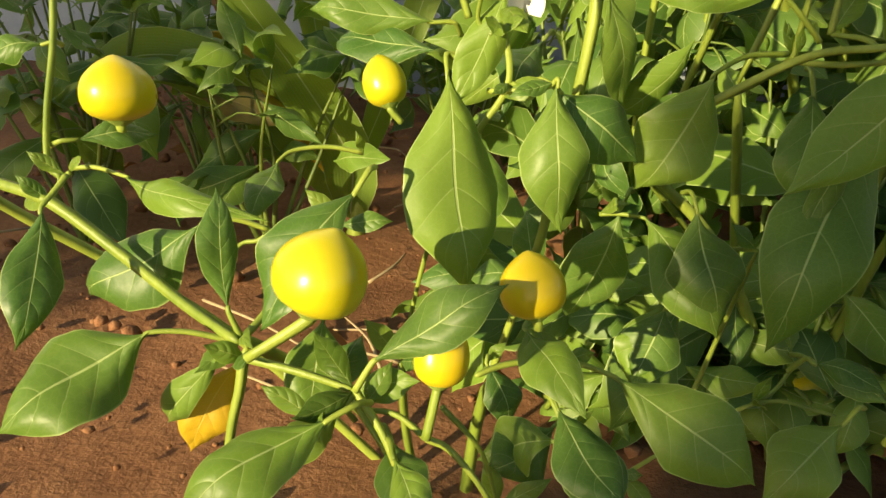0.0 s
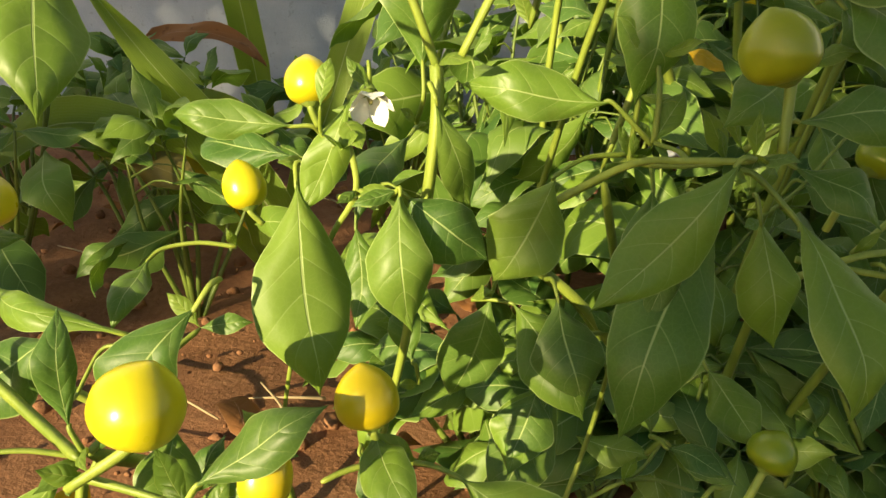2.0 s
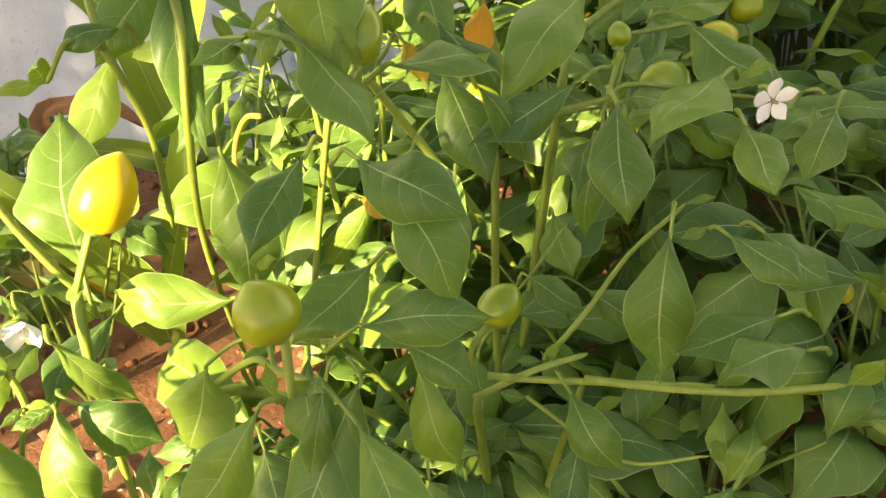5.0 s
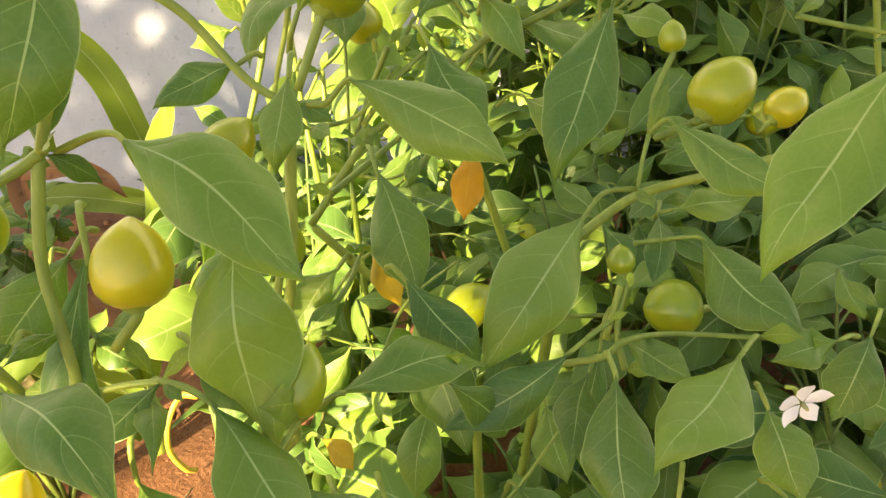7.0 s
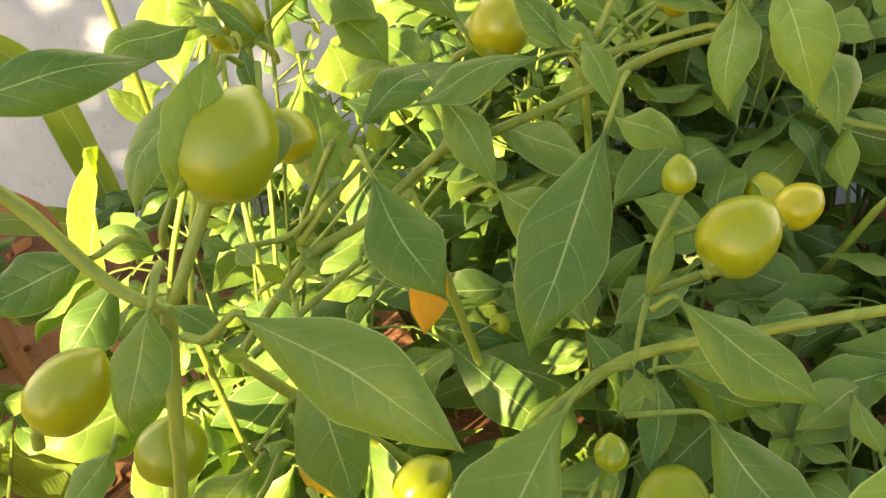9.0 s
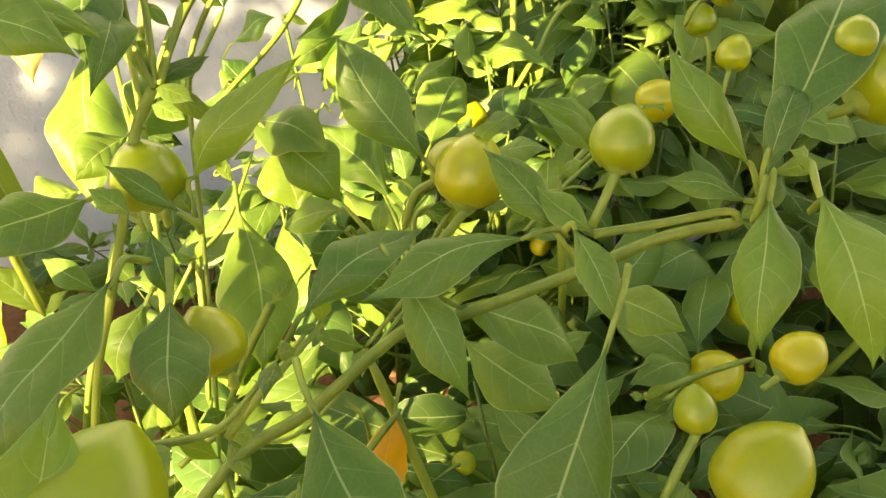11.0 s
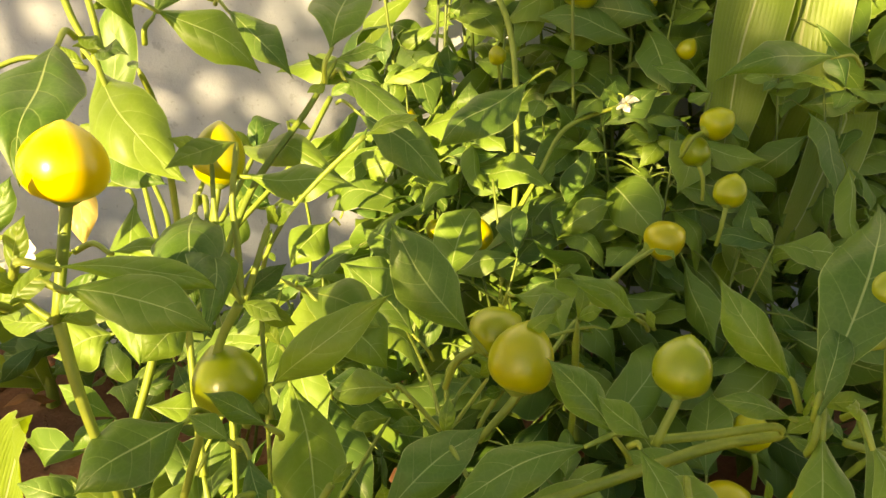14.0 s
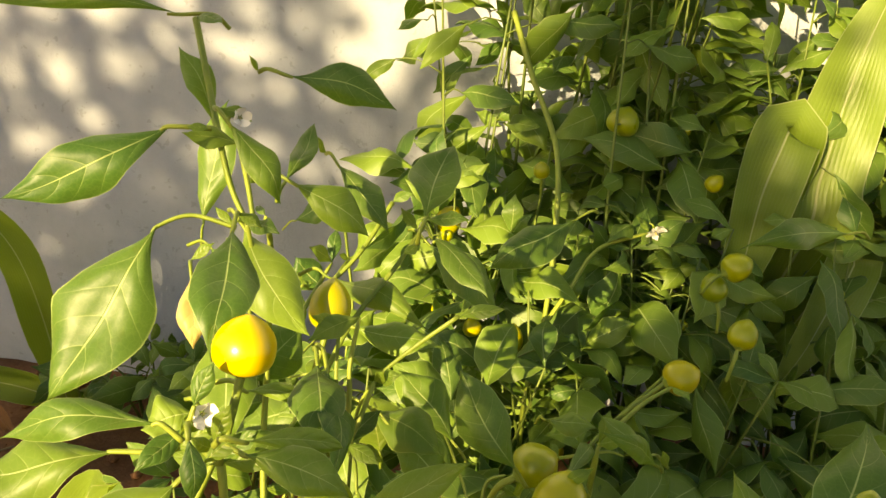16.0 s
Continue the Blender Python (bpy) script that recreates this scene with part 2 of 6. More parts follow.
def tube_mesh(name, points, r0, r1, sides=7, per=5, ridge=0.08, tip=1.0):
    line = smooth_line(points, per)
    verts, faces = [], []
    side = Vector((0.3, 0.2, 1)).normalized()
    for i, q in enumerate(line):
        way = (line[min(i + 1, len(line) - 1)] - line[max(i - 1, 0)]).normalized()
        side = (side - way * side.dot(way)).normalized() if abs(side.dot(way)) < 0.98 else way.orthogonal().normalized()
        other = way.cross(side)
        u = i / (len(line) - 1)
        r = (r0 + (r1 - r0) * u) * (tip if i == len(line) - 1 else 1.0)
        for k in range(sides):
            a = 2 * math.pi * k / sides
            rr = r * (1 + ridge * (1 if k % 2 else -1))
            verts.append(q + (side * math.cos(a) + other * math.sin(a)) * rr)
        if i:
            b = (i - 1) * sides
            for k in range(sides):
                faces.append((b + k, b + (k + 1) % sides, b + sides + (k + 1) % sides, b + sides + k))
    faces += [tuple(range(sides))[::-1], tuple(range(len(verts) - sides, len(verts)))]
    return mesh_from(name, verts, faces)


def blade_mesh(name, length, width, bend, fold, wave=0.05, curl=0.0, seed=0, n=18, m=4, plump=0.0):
    """A leaf blade along +y with its face to +z: arched midrib, folded halves, wavy edge and a drawn-out tip."""
    rng = random.Random(seed)
    ph, ph2, skew, hook = rng.uniform(0, 6.3), rng.uniform(0, 6.3), rng.uniform(-0.06, 0.06), rng.uniform(-0.4, 0.4)
    lean, attn = rng.uniform(-0.12, 0.12), rng.uniform(1.55, 2.0)
    verts, uvs, faces = [], [], []
    for i in range(n + 1):
        v = i / n
        half = ((v / 0.53) ** attn * ((1 - v) / 0.47) ** (attn * 0.887) * (1 - plump) + plump * math.sin(math.pi * v) ** 0.7) * width / 2
        tail = max(0.0, v - 0.6)
        mid = Vector((length * (skew * math.sin(math.pi * v) + hook * tail * tail * (1 - v) * 4), length * v,
                      length * (bend * 4 * v * (1 - v) * (0.7 + 0.6 * v) + 0.045 * math.sin(v * 8 + ph) * (0.3 + v))))
        tw = curl * (v - 0.4)
        for j in range(-m, m + 1):
            u = j / m
            edge = (1 + lean * (1 if j > 0 else -1)) * (1 + (0.032 * math.sin(v * 19 + ph2 + 2 * (j > 0)) + 0.014 * math.sin(v * 37 + ph)) * abs(u) ** 3)
            x = half * u * edge
            z = fold * abs(x) + wave * width * math.sin(v * 10.5 + ph + (2.1 if j > 0 else 0)) * abs(u) ** 2 * math.sin(math.pi * v)
            z -= 0.20 * width * abs(u) ** 3 * math.sin(math.pi * v)
            z -= 0.012 * width * math.cos(v * 44 - 7 * abs(u)) * abs(u) * (1 - abs(u)) * 4
            verts.append((mid.x + x * math.cos(tw) - z * math.sin(tw), mid.y, mid.z + x * math.sin(tw) + z * math.cos(tw)))
            uvs.append((u * 0.5 + 0.5, v))
    c = 2 * m + 1
    for i in range(n):
        for j in range(2 * m):
            faces.append((i * c + j, i * c + j + 1, (i + 1) * c + j + 1, (i + 1) * c + j))
    return mesh_from(name, verts, faces, uvs)


def aim(base, way, face):
    """The pose of a blade at base that runs along way with its face to face."""
    y = Vector(way).normalized()
    z = Vector(face)
    z = (z - y * z.dot(y)).normalized()
    x = y.cross(z)
    return Matrix.Translation(base) @ Matrix((x, y, z)).transposed().to_4x4()


COUNT = [0]


def leaf(plant, base, tip, width, face, bend, fold, stalk, hue=""):
    COUNT[0] += 1
    base, tip = Vector(base), Vector(tip)
    length = (tip - base).length
    rng = random.Random(COUNT[0])
    me = blade_mesh("leaf", length, width * 0.9, bend, fold, 0.07 + 0.09 * rng.random(), rng.uniform(-0.8, 0.8), COUNT[0], 22)
    ob = put("leaf", me, HUES[hue], plant, aim(base, tip - base, face), HUE_LABEL[hue])
    into = base + (tip - base) * 0.06
    put("leaf_stalk", tube_mesh("leaf_stalk", [*[Vector(q) for q in reversed(stalk)], base, into], 0.0013, 0.0008, 6), STEM, ob)
    # now and then a small young leaf sprouts where the stalk leaves its branch
    if rng.random() < 0.5 and length > 0.03:
        way = Vector((rng.uniform(-1, 1), rng.uniform(-1, 0.6), rng.uniform(-0.2, 1.2))).normalized()
        size = rng.uniform(0.010, 0.022)
        sprout = blade_mesh("young_leaf", size, size * rng.uniform(0.3, 0.45), 0.1, 0.35, 0.08, rng.uniform(-0.5, 0.5), COUNT[0], 9, 2)
        put("young_leaf", sprout, LEAF_YOUNG_LIT, plant, aim(stalk[-1], way, (0.2, -0.8, 0.7)))
    return ob


def branch(plant, r, points, material=None, label=""):
    me = tube_mesh("branch", points, r * 0.85, r * 0.62, 8, 8, 0.13, 0.45)
    if r < 0.0027 and material is None:
        for k, at in enumerate((points[0], points[-1], points[0], points[-1])):
            rng = random.Random(int(at[0] * 9000) + int(at[2] * 7000) + k)
            if rng.random() < 0.6:
                way = Vector((rng.uniform(-1, 1), rng.uniform(-1, 0.5), rng.uniform(-0.4, 1.0))).normalized()
                size = rng.uniform(0.012, 0.028)
                sprout = blade_mesh("young_leaf", size, size * rng.uniform(0.3, 0.5), 0.1, 0.3, 0.08, rng.uniform(-0.6, 0.6), k, 9, 2)
                put("young_leaf", sprout, LEAF_YOUNG_LIT if k < 2 else LEAF, plant, aim(at, way, (0.2, -0.8, 0.7)))
    return put("branch", me, material or STEM, plant, None, label)


SKIN = [(0.0, 0.22), (0.03, 0.48), (0.10, 0.75), (0.21, 0.93), (0.36, 1.0), (0.53, 0.98), (0.68, 0.86), (0.80, 0.67),
        (0.885, 0.465), (0.942, 0.27), (0.98, 0.14), (1.0, 0.0)]


def lathe_mesh(name, rings, length, radius, lobes, sides=20):
    rng = random.Random(COUNT[0])
    ph = rng.uniform(0, 6.3)
    verts, faces = [], []
    for h, r in rings[:-1] if rings[-1][1] == 0 else rings:
        for k in range(sides):
            a = 2 * math.pi * k / sides
            rr = r * radius * (1 + lobes * math.cos(3 * a + ph) * math.sin(math.pi * min(1, max(0, h))))
            verts.append((rr * math.cos(a), rr * math.sin(a), h * length))
    n = len(verts) // sides
    for i in range(n - 1):
        for k in range(sides):
            faces.append((i * sides + k, i * sides + (k + 1) % sides, (i + 1) * sides + (k + 1) % sides, (i + 1) * sides + k))
    if rings[-1][1] == 0:
        verts.append((0, 0, rings[-1][0] * length))
        for k in range(sides):
            faces.append(((n - 1) * sides + k, (n - 1) * sides + (k + 1) % sides, len(verts) - 1))
    faces.append(tuple(range(sides))[::-1])
    return mesh_from(name, verts, faces)


def pepper(plant, base, tip, across, stalk, ripe=False):
    """A round pointed pepper on its stalk, with its calyx."""
    COUNT[0] += 1
    rng = random.Random(COUNT[0])
    base, tip = Vector(base), Vector(tip)
    way = tip - base
    length = max(way.length, across * (0.84 if ripe else 0.93))
    turn = way.to_track_quat("Z", "Y").to_matrix().to_4x4()
    fine = []
    for (h0, r0), (h1, r1) in zip(SKIN, SKIN[1:]):
        fine += [(h0, r0), ((h0 + h1) / 2, (r0 + r1) / 2 + 0.012 * (1 if 0.05 < h0 < 0.9 else 0))]
    fine.append(SKIN[-1])
    ob = put("pepper", lathe_mesh("pepper", fine, length, across / 2, rng.uniform(0.015, 0.05)), PEPPER_RIPE if ripe else PEPPER, plant, Matrix.Translation(base) @ turn, "glossy ripe yellow pepper" if ripe else "")
    # calyx: a shallow cup with a toothed rim
    verts, faces = [], []
    sides, teeth = 30, 6
    for r, z in ((0.10, -0.10), (0.20, -0.06), (0.32, -0.01), (0.42, 0.05), (0.47, 0.085)):
        for k in range(sides):
            a = 2 * math.pi * k / sides
            t = 0.5 + 0.5 * math.cos(teeth * a)
            rr = across / 2 * (r + (0.12 * t if r > 0.4 else 0.03 * t * r))
            verts.append((rr * math.cos(a), rr * math.sin(a), across * (z + (0.03 * t if r > 0.4 else 0)) * 0.8))
    for i in range(4):
        for k in range(sides):
            faces.append((i * sides + k, i * sides + (k + 1) % sides, (i + 1) * sides + (k + 1) % sides, (i + 1) * sides + k))
    put("calyx", mesh_from("calyx", verts, faces), CALYX, ob, Matrix.Translation(base) @ turn)
    neck = base - way.normalized() * across * 0.10
    put("fruit_stalk", tube_mesh("fruit_stalk", [*[Vector(q) for q in reversed(stalk)], neck, base], 0.0016, max(0.0015, across * 0.085), 7), STEM, ob)
    return ob


def flower(plant, at, way, across, node):
    """A small white five-petalled flower."""
    COUNT[0] += 1
    at, way = Vector(at), Vector(way).normalized()
    turn = Matrix.Translation(at) @ way.to_track_quat("Z", "Y").to_matrix().to_4x4()
    verts, faces = [], []
    for k in range(8):
        a = 2 * math.pi * k / 8
        verts += [(0.12 * across * math.cos(a), 0.12 * across * math.sin(a), -0.25 * across),
                  (0.2 * across * math.cos(a), 0.2 * across * math.sin(a), -0.05 * across)]
    for k in range(8):
        faces.append((2 * k, 2 * ((k + 1) % 8), 2 * ((k + 1) % 8) + 1, 2 * k + 1))
    ob = put("flower", mesh_from("flower", verts, faces), CALYX, plant, turn, "white star-shaped pepper flower")
    petal = blade_mesh("petal", across * 0.72, across * 0.50, -0.10, 0.25, 0.03, 0, COUNT[0], 8, 2, 0.6)
    for k in range(5):
        put("petal", petal, PETAL, ob, turn @ pose(0, 0, 0, 0, 0, 72 * k) @ pose(0, across * 0.06, -across * 0.02, 55 if across == 0.0185 or across < 0.012 else 14))
    tip = tube_mesh("anther", [(0, 0, 0), (0, 0, across * 0.16), (0, 0, across * 0.22)], across * 0.07, across * 0.04, 7, 2)
    put("anther", tip, ANTHER, ob, turn)
    put("flower_stalk", tube_mesh("flower_stalk", [Vector(node), Vector(node) * 0.5 + at * 0.5 + Vector((0, 0, 0.003)), at - way * across * 0.24], 0.0008, 0.0011, 6), STEM, ob)
    return ob


# ---- ground and wall ----
def ground():
    size = [-60, -20, -6, -3, -1.5] + [-1.0 + 0.05 * i for i in range(61)] + [2.5, 4, 8, 20, 60]
    verts, faces = [], []
    for y in size:
        for x in size:
            near = max(0.0, 1 - max(abs(x - 0.5), abs(y - 0.5)) / 2.2)
            z = near * (0.018 * noise.noise((x * 7, y * 7, 0)) + 0.012 * noise.noise((x * 19, y * 19, 3)))
            verts.append((x, y, z))
    c = len(size)
    for i in range(c - 1):
        for j in range(c - 1):
            faces.append((i * c + j, i * c + j + 1, (i + 1) * c + j + 1, (i + 1) * c + j))
    ob = new("ground", mesh_from("ground", verts, faces))
    ob.data.materials.append(SOIL)
    return tagged(ob, "reddish brown crumbly bare soil", "ground", kind="structure")


def wall():
    bm = bmesh.new()
    bmesh.ops.create_cube(bm, size=1)
    for v in bm.verts:
        v.co = Vector((v.co.x * 10.0, v.co.y * 0.16 + 1.50, (v.co.z + 0.5) * 2.3 - 0.05))
    bmesh.ops.bevel(bm, geom=list(bm.edges), offset=0.012, segments=2, affect="EDGES")
    me = bpy.data.meshes.new("wall_north")
    bm.to_mesh(me)
    bm.free()
    me.materials.append(WALL)
    return tagged(new("wall_north", me), "grey cement-rendered garden wall with pits and stains", "wall", kind="structure")


ground()
wall()

# ---- the pepper plants in front ----
GROUP = "pepper plants in the bed"
plant_a = thing("pepper_plant", (-0.06, 0.36, 0), "sunlit pepper plant with ripe yellow round peppers and a white flower", "pepper plant", GROUP)
plant_b = thing("pepper_plant", (0.16, 0.42, 0), "shaded pepper plant with dark broad leaves and yellow-green peppers", "pepper plant", GROUP)
plant_c = thing("pepper_plant", (0.15, 0.47, 0), "pepper plant with large shaded leaves and pointed green-yellow peppers", "pepper plant", GROUP)
plant_d = thing("pepper_plant", (0.07, 0.60, 0), "tall sunlit pepper plant with pale stems and a glossy yellow pepper", "pepper plant", GROUP)
plant_e = thing("pepper_plant", (0.24, 0.66, 0), "pepper plant with a long slanting branch and yellow pointed peppers", "pepper plant", GROUP)
plant_f = thing("pepper_plant", (0.22, 0.90, 0), "pepper plant with pale upright stems and small white flowers", "pepper plant", GROUP)
# trunks from the soil to the branches
branch(plant_a, 0.0045, [(-0.045, 0.345, -0.02), (-0.04, 0.335, 0.05), (-0.033, 0.320, 0.10)])
branch(plant_a, 0.0040, [(-0.08, 0.35, -0.02), (-0.10, 0.32, 0.06), (-0.11, 0.25, 0.14), (-0.112, 0.203, 0.185)])
branch(plant_a, 0.0036, [(-0.09, 0.36, -0.02), (-0.19, 0.33, 0.10), (-0.26, 0.26, 0.20), (-0.238, 0.240, 0.219)])
branch(plant_a, 0.0030, [(-0.07, 0.34, -0.02), (-0.075, 0.31, 0.06), (-0.073, 0.284, 0.129)])
branch(plant_b, 0.0045, [(0.16, 0.42, -0.02), (0.13, 0.41, 0.08), (0.08, 0.38, 0.17), (0.037, 0.359, 0.216), (0.035, 0.31, 0.249)])
branch(plant_b, 0.0040, [(0.16, 0.42, -0.02), (0.16, 0.40, 0.10), (0.162, 0.369, 0.203)])
branch(plant_b, 0.0036, [(0.17, 0.42, -0.02), (0.20, 0.39, 0.12), (0.222, 0.360, 0.222)])
branch(plant_c, 0.0036, [(0.15, 0.47, -0.02), (0.11, 0.44, 0.12), (0.074, 0.379, 0.259)])
branch(plant_c, 0.0040, [(0.15, 0.47, -0.02), (0.19, 0.48, 0.20), (0.220, 0.456, 0.376)])
branch(plant_c, 0.0032, [(0.14, 0.46, -0.02), (0.088, 0.433, 0.13), (0.036, 0.366, 0.211)])
branch(plant_c, 0.0030, [(0.16, 0.47, -0.02), (0.17, 0.43, 0.20), (0.182, 0.387, 0.348)])
branch(plant_d, 0.0030, [(0.07, 0.60, -0.02), (0.075, 0.58, 0.20), (0.091, 0.549, 0.383)])
branch(plant_d, 0.0034, [(0.06, 0.60, -0.02), (0.04, 0.56, 0.22), (0.046, 0.521, 0.376)])
branch(plant_d, 0.0040, [(0.065, 0.59, -0.02), (0.050, 0.61, 0.20), (0.042, 0.619, 0.408)])
branch(plant_e, 0.0045, [(0.24, 0.66, -0.02), (0.16, 0.58, 0.20), (0.10, 0.51, 0.34), (0.082, 0.493, 0.378)])
branch(plant_e, 0.0040, [(0.24, 0.66, -0.02), (0.19, 0.61, 0.25), (0.156, 0.573, 0.426)])
branch(plant_f, 0.0038, [(0.22, 0.90, -0.02), (0.22, 0.89, 0.20), (0.212, 0.866, 0.395)])
branch(plant_f, 0.0040, [(0.23, 0.89, -0.02), (0.26, 0.78, 0.28), (0.251, 0.716, 0.447)])
branch(plant_f, 0.0040, [(0.24, 0.90, -0.02), (0.40, 0.78, 0.18), (0.455, 0.705, 0.359)])

# plant_a: branches, leaves, fruit and flowers
branch(plant_a, .0030, [(-0.238, 0.240, 0.219), (-0.208, 0.233, 0.216), (-0.175, 0.227, 0.200), (-0.139, 0.212, 0.190), (-0.109, 0.195, 0.189)])
branch(plant_a, .0022, [(-0.105, 0.190, 0.187), (-0.106, 0.187, 0.175), (-0.110, 0.184, 0.155), (-0.115, 0.178, 0.109)])
branch(plant_a, .0018, [(-0.103, 0.189, 0.187), (-0.082, 0.186, 0.187), (-0.063, 0.185, 0.184)])
branch(plant_a, .0016, [(-0.063, 0.185, 0.184), (-0.051, 0.178, 0.173), (-0.041, 0.171, 0.155), (-0.035, 0.167, 0.136)])
branch(plant_a, .0014, [(-0.063, 0.185, 0.184), (-0.067, 0.180, 0.178), (-0.073, 0.175, 0.177)])
branch(plant_a, .0013, [(-0.038, 0.184, 0.170), (-0.049, 0.186, 0.176), (-0.061, 0.186, 0.176)])
branch(plant_a, .0014, [(-0.038, 0.184, 0.170), (-0.029, 0.185, 0.165), (-0.016, 0.183, 0.150), (-0.009, 0.185, 0.129)])
branch(plant_a, .0018, [(-0.233, 0.287, 0.293), (-0.230, 0.277, 0.271), (-0.226, 0.261, 0.245), (-0.219, 0.248, 0.227), (-0.212, 0.245, 0.222), (-0.210, 0.235, 0.216)])
branch(plant_a, .0012, [(-0.123, 0.256, 0.205), (-0.128, 0.253, 0.201), (-0.136, 0.250, 0.198), (-0.138, 0.232, 0.185)])
branch(plant_a, .0014, [(-0.209, 0.248, 0.224), (-0.212, 0.244, 0.221)])
branch(plant_a, .0018, [(-0.112, 0.203, 0.185), (-0.109, 0.217, 0.189), (-0.104, 0.235, 0.201), (-0.095, 0.262, 0.208)])
branch(plant_a, .0030, [(-0.002, 0.302, 0.318), (-0.000, 0.295, 0.301), (-0.002, 0.293, 0.273), (-0.008, 0.297, 0.228), (-0.014, 0.302, 0.186), (-0.033, 0.320, 0.100)])
branch(plant_a, .0024, [(-0.002, 0.302, 0.318), (-0.008, 0.298, 0.335), (-0.015, 0.296, 0.353), (-0.026, 0.295, 0.387), (-0.032, 0.294, 0.411)])
branch(plant_a, .0018, [(-0.036, 0.282, 0.298), (-0.030, 0.280, 0.271), (-0.041, 0.281, 0.249), (-0.051, 0.282, 0.225), (-0.062, 0.282, 0.188), (-0.073, 0.284, 0.129)])
branch(plant_a, .0014, [(-0.030, 0.280, 0.270), (-0.023, 0.280, 0.269), (-0.012, 0.277, 0.272)])
branch(plant_a, .0013, [(-0.037, 0.276, 0.288), (-0.043, 0.277, 0.293), (-0.041, 0.271, 0.305)])
leaf(plant_a, (-0.054, 0.276, 0.273), (-0.040, 0.253, 0.188), 0.046, (0.46, -0.83, 0.30), 0.15, 0.05, [(-0.055, 0.283, 0.279), (-0.042, 0.285, 0.269)])
leaf(plant_a, (-0.033, 0.286, 0.308), (-0.053, 0.275, 0.258), 0.019, (0.02, -0.98, 0.21), 0.12, 0.18, [(-0.026, 0.292, 0.308)])
leaf(plant_a, (-0.067, 0.310, 0.287), (-0.123, 0.308, 0.289), 0.020, (0.05, -0.92, 0.39), 0.13, 0.24, [(-0.059, 0.313, 0.287), (-0.057, 0.320, 0.281)])
leaf(plant_a, (-0.061, 0.295, 0.277), (-0.114, 0.319, 0.272), 0.022, (-0.38, -0.70, 0.60), 0.16, 0.28, [(-0.054, 0.293, 0.277), (-0.052, 0.298, 0.272)])
leaf(plant_a, (-0.011, 0.275, 0.274), (-0.002, 0.263, 0.215), 0.030, (0.21, -0.95, 0.22), 0.10, 0.05, [(-0.015, 0.277, 0.270), (-0.031, 0.278, 0.267), (-0.038, 0.281, 0.266)])
leaf(plant_a, (-0.011, 0.321, 0.313), (-0.025, 0.363, 0.382), 0.052, (0.24, -0.80, 0.55), 0.14, 0.13, [(-0.010, 0.318, 0.302), (-0.014, 0.324, 0.289)])
leaf(plant_a, (-0.140, 0.190, 0.191), (-0.178, 0.154, 0.167), 0.041, (0.15, -0.66, 0.73), 0.05, 0.20, [(-0.129, 0.195, 0.190), (-0.114, 0.201, 0.185)])
leaf(plant_a, (-0.143, 0.239, 0.213), (-0.202, 0.238, 0.171), 0.037, (-0.29, -0.85, 0.44), 0.11, 0.05, [(-0.133, 0.245, 0.213), (-0.121, 0.250, 0.208)])
leaf(plant_a, (-0.114, 0.199, 0.198), (-0.123, 0.215, 0.239), 0.016, (0.57, -0.70, 0.42), 0.13, 0.23, [(-0.110, 0.199, 0.188)])
leaf(plant_a, (-0.112, 0.188, 0.188), (-0.149, 0.200, 0.139), 0.015, (-0.18, -0.98, -0.09), 0.07, 0.09, [(-0.108, 0.192, 0.185)])
leaf(plant_a, (-0.116, 0.207, 0.172), (-0.136, 0.196, 0.131), 0.023, (0.29, -0.95, 0.13), 0.05, 0.22, [(-0.114, 0.211, 0.177), (-0.115, 0.217, 0.174)], 'yellow')
leaf(plant_a, (-0.063, 0.164, 0.189), (-0.101, 0.130, 0.168), 0.025, (0.07, -0.58, 0.81), 0.11, 0.05, [(-0.057, 0.171, 0.190), (-0.056, 0.180, 0.184)])
leaf(plant_a, (-0.054, 0.175, 0.203), (-0.016, 0.195, 0.226), 0.021, (-0.05, -0.70, 0.71), 0.11, 0.06, [(-0.059, 0.173, 0.193)])
leaf(plant_a, (-0.089, 0.225, 0.185), (-0.088, 0.204, 0.153), 0.028, (0.41, -0.76, 0.50), 0.13, 0.22, [(-0.090, 0.230, 0.189), (-0.091, 0.236, 0.187)])
leaf(plant_a, (-0.075, 0.225, 0.239), (-0.101, 0.198, 0.193), 0.030, (0.09, -0.88, 0.46), 0.16, 0.24, [(-0.072, 0.231, 0.245), (-0.073, 0.241, 0.243)])
leaf(plant_a, (-0.135, 0.294, 0.223), (-0.134, 0.256, 0.205), 0.019, (0.24, -0.40, 0.88), 0.12, 0.26, [(-0.131, 0.301, 0.226), (-0.117, 0.309, 0.227), (-0.101, 0.315, 0.224)])
leaf(plant_a, (-0.193, 0.259, 0.221), (-0.113, 0.230, 0.222), 0.016, (-0.27, -0.72, 0.64), 0.12, 0.05, [(-0.207, 0.262, 0.222), (-0.221, 0.263, 0.220)])
leaf(plant_a, (-0.190, 0.208, 0.226), (-0.186, 0.177, 0.183), 0.022, (0.69, -0.56, 0.46), 0.16, 0.14, [(-0.189, 0.215, 0.230), (-0.188, 0.221, 0.234)])
leaf(plant_a, (-0.213, 0.258, 0.235), (-0.191, 0.287, 0.232), 0.016, (0.67, -0.44, 0.60), 0.14, 0.21, [(-0.217, 0.255, 0.235), (-0.223, 0.256, 0.232)])
leaf(plant_a, (-0.234, 0.277, 0.271), (-0.259, 0.269, 0.264), 0.015, (0.10, -0.81, 0.58), 0.16, 0.04, [(-0.230, 0.279, 0.272), (-0.230, 0.283, 0.270)])
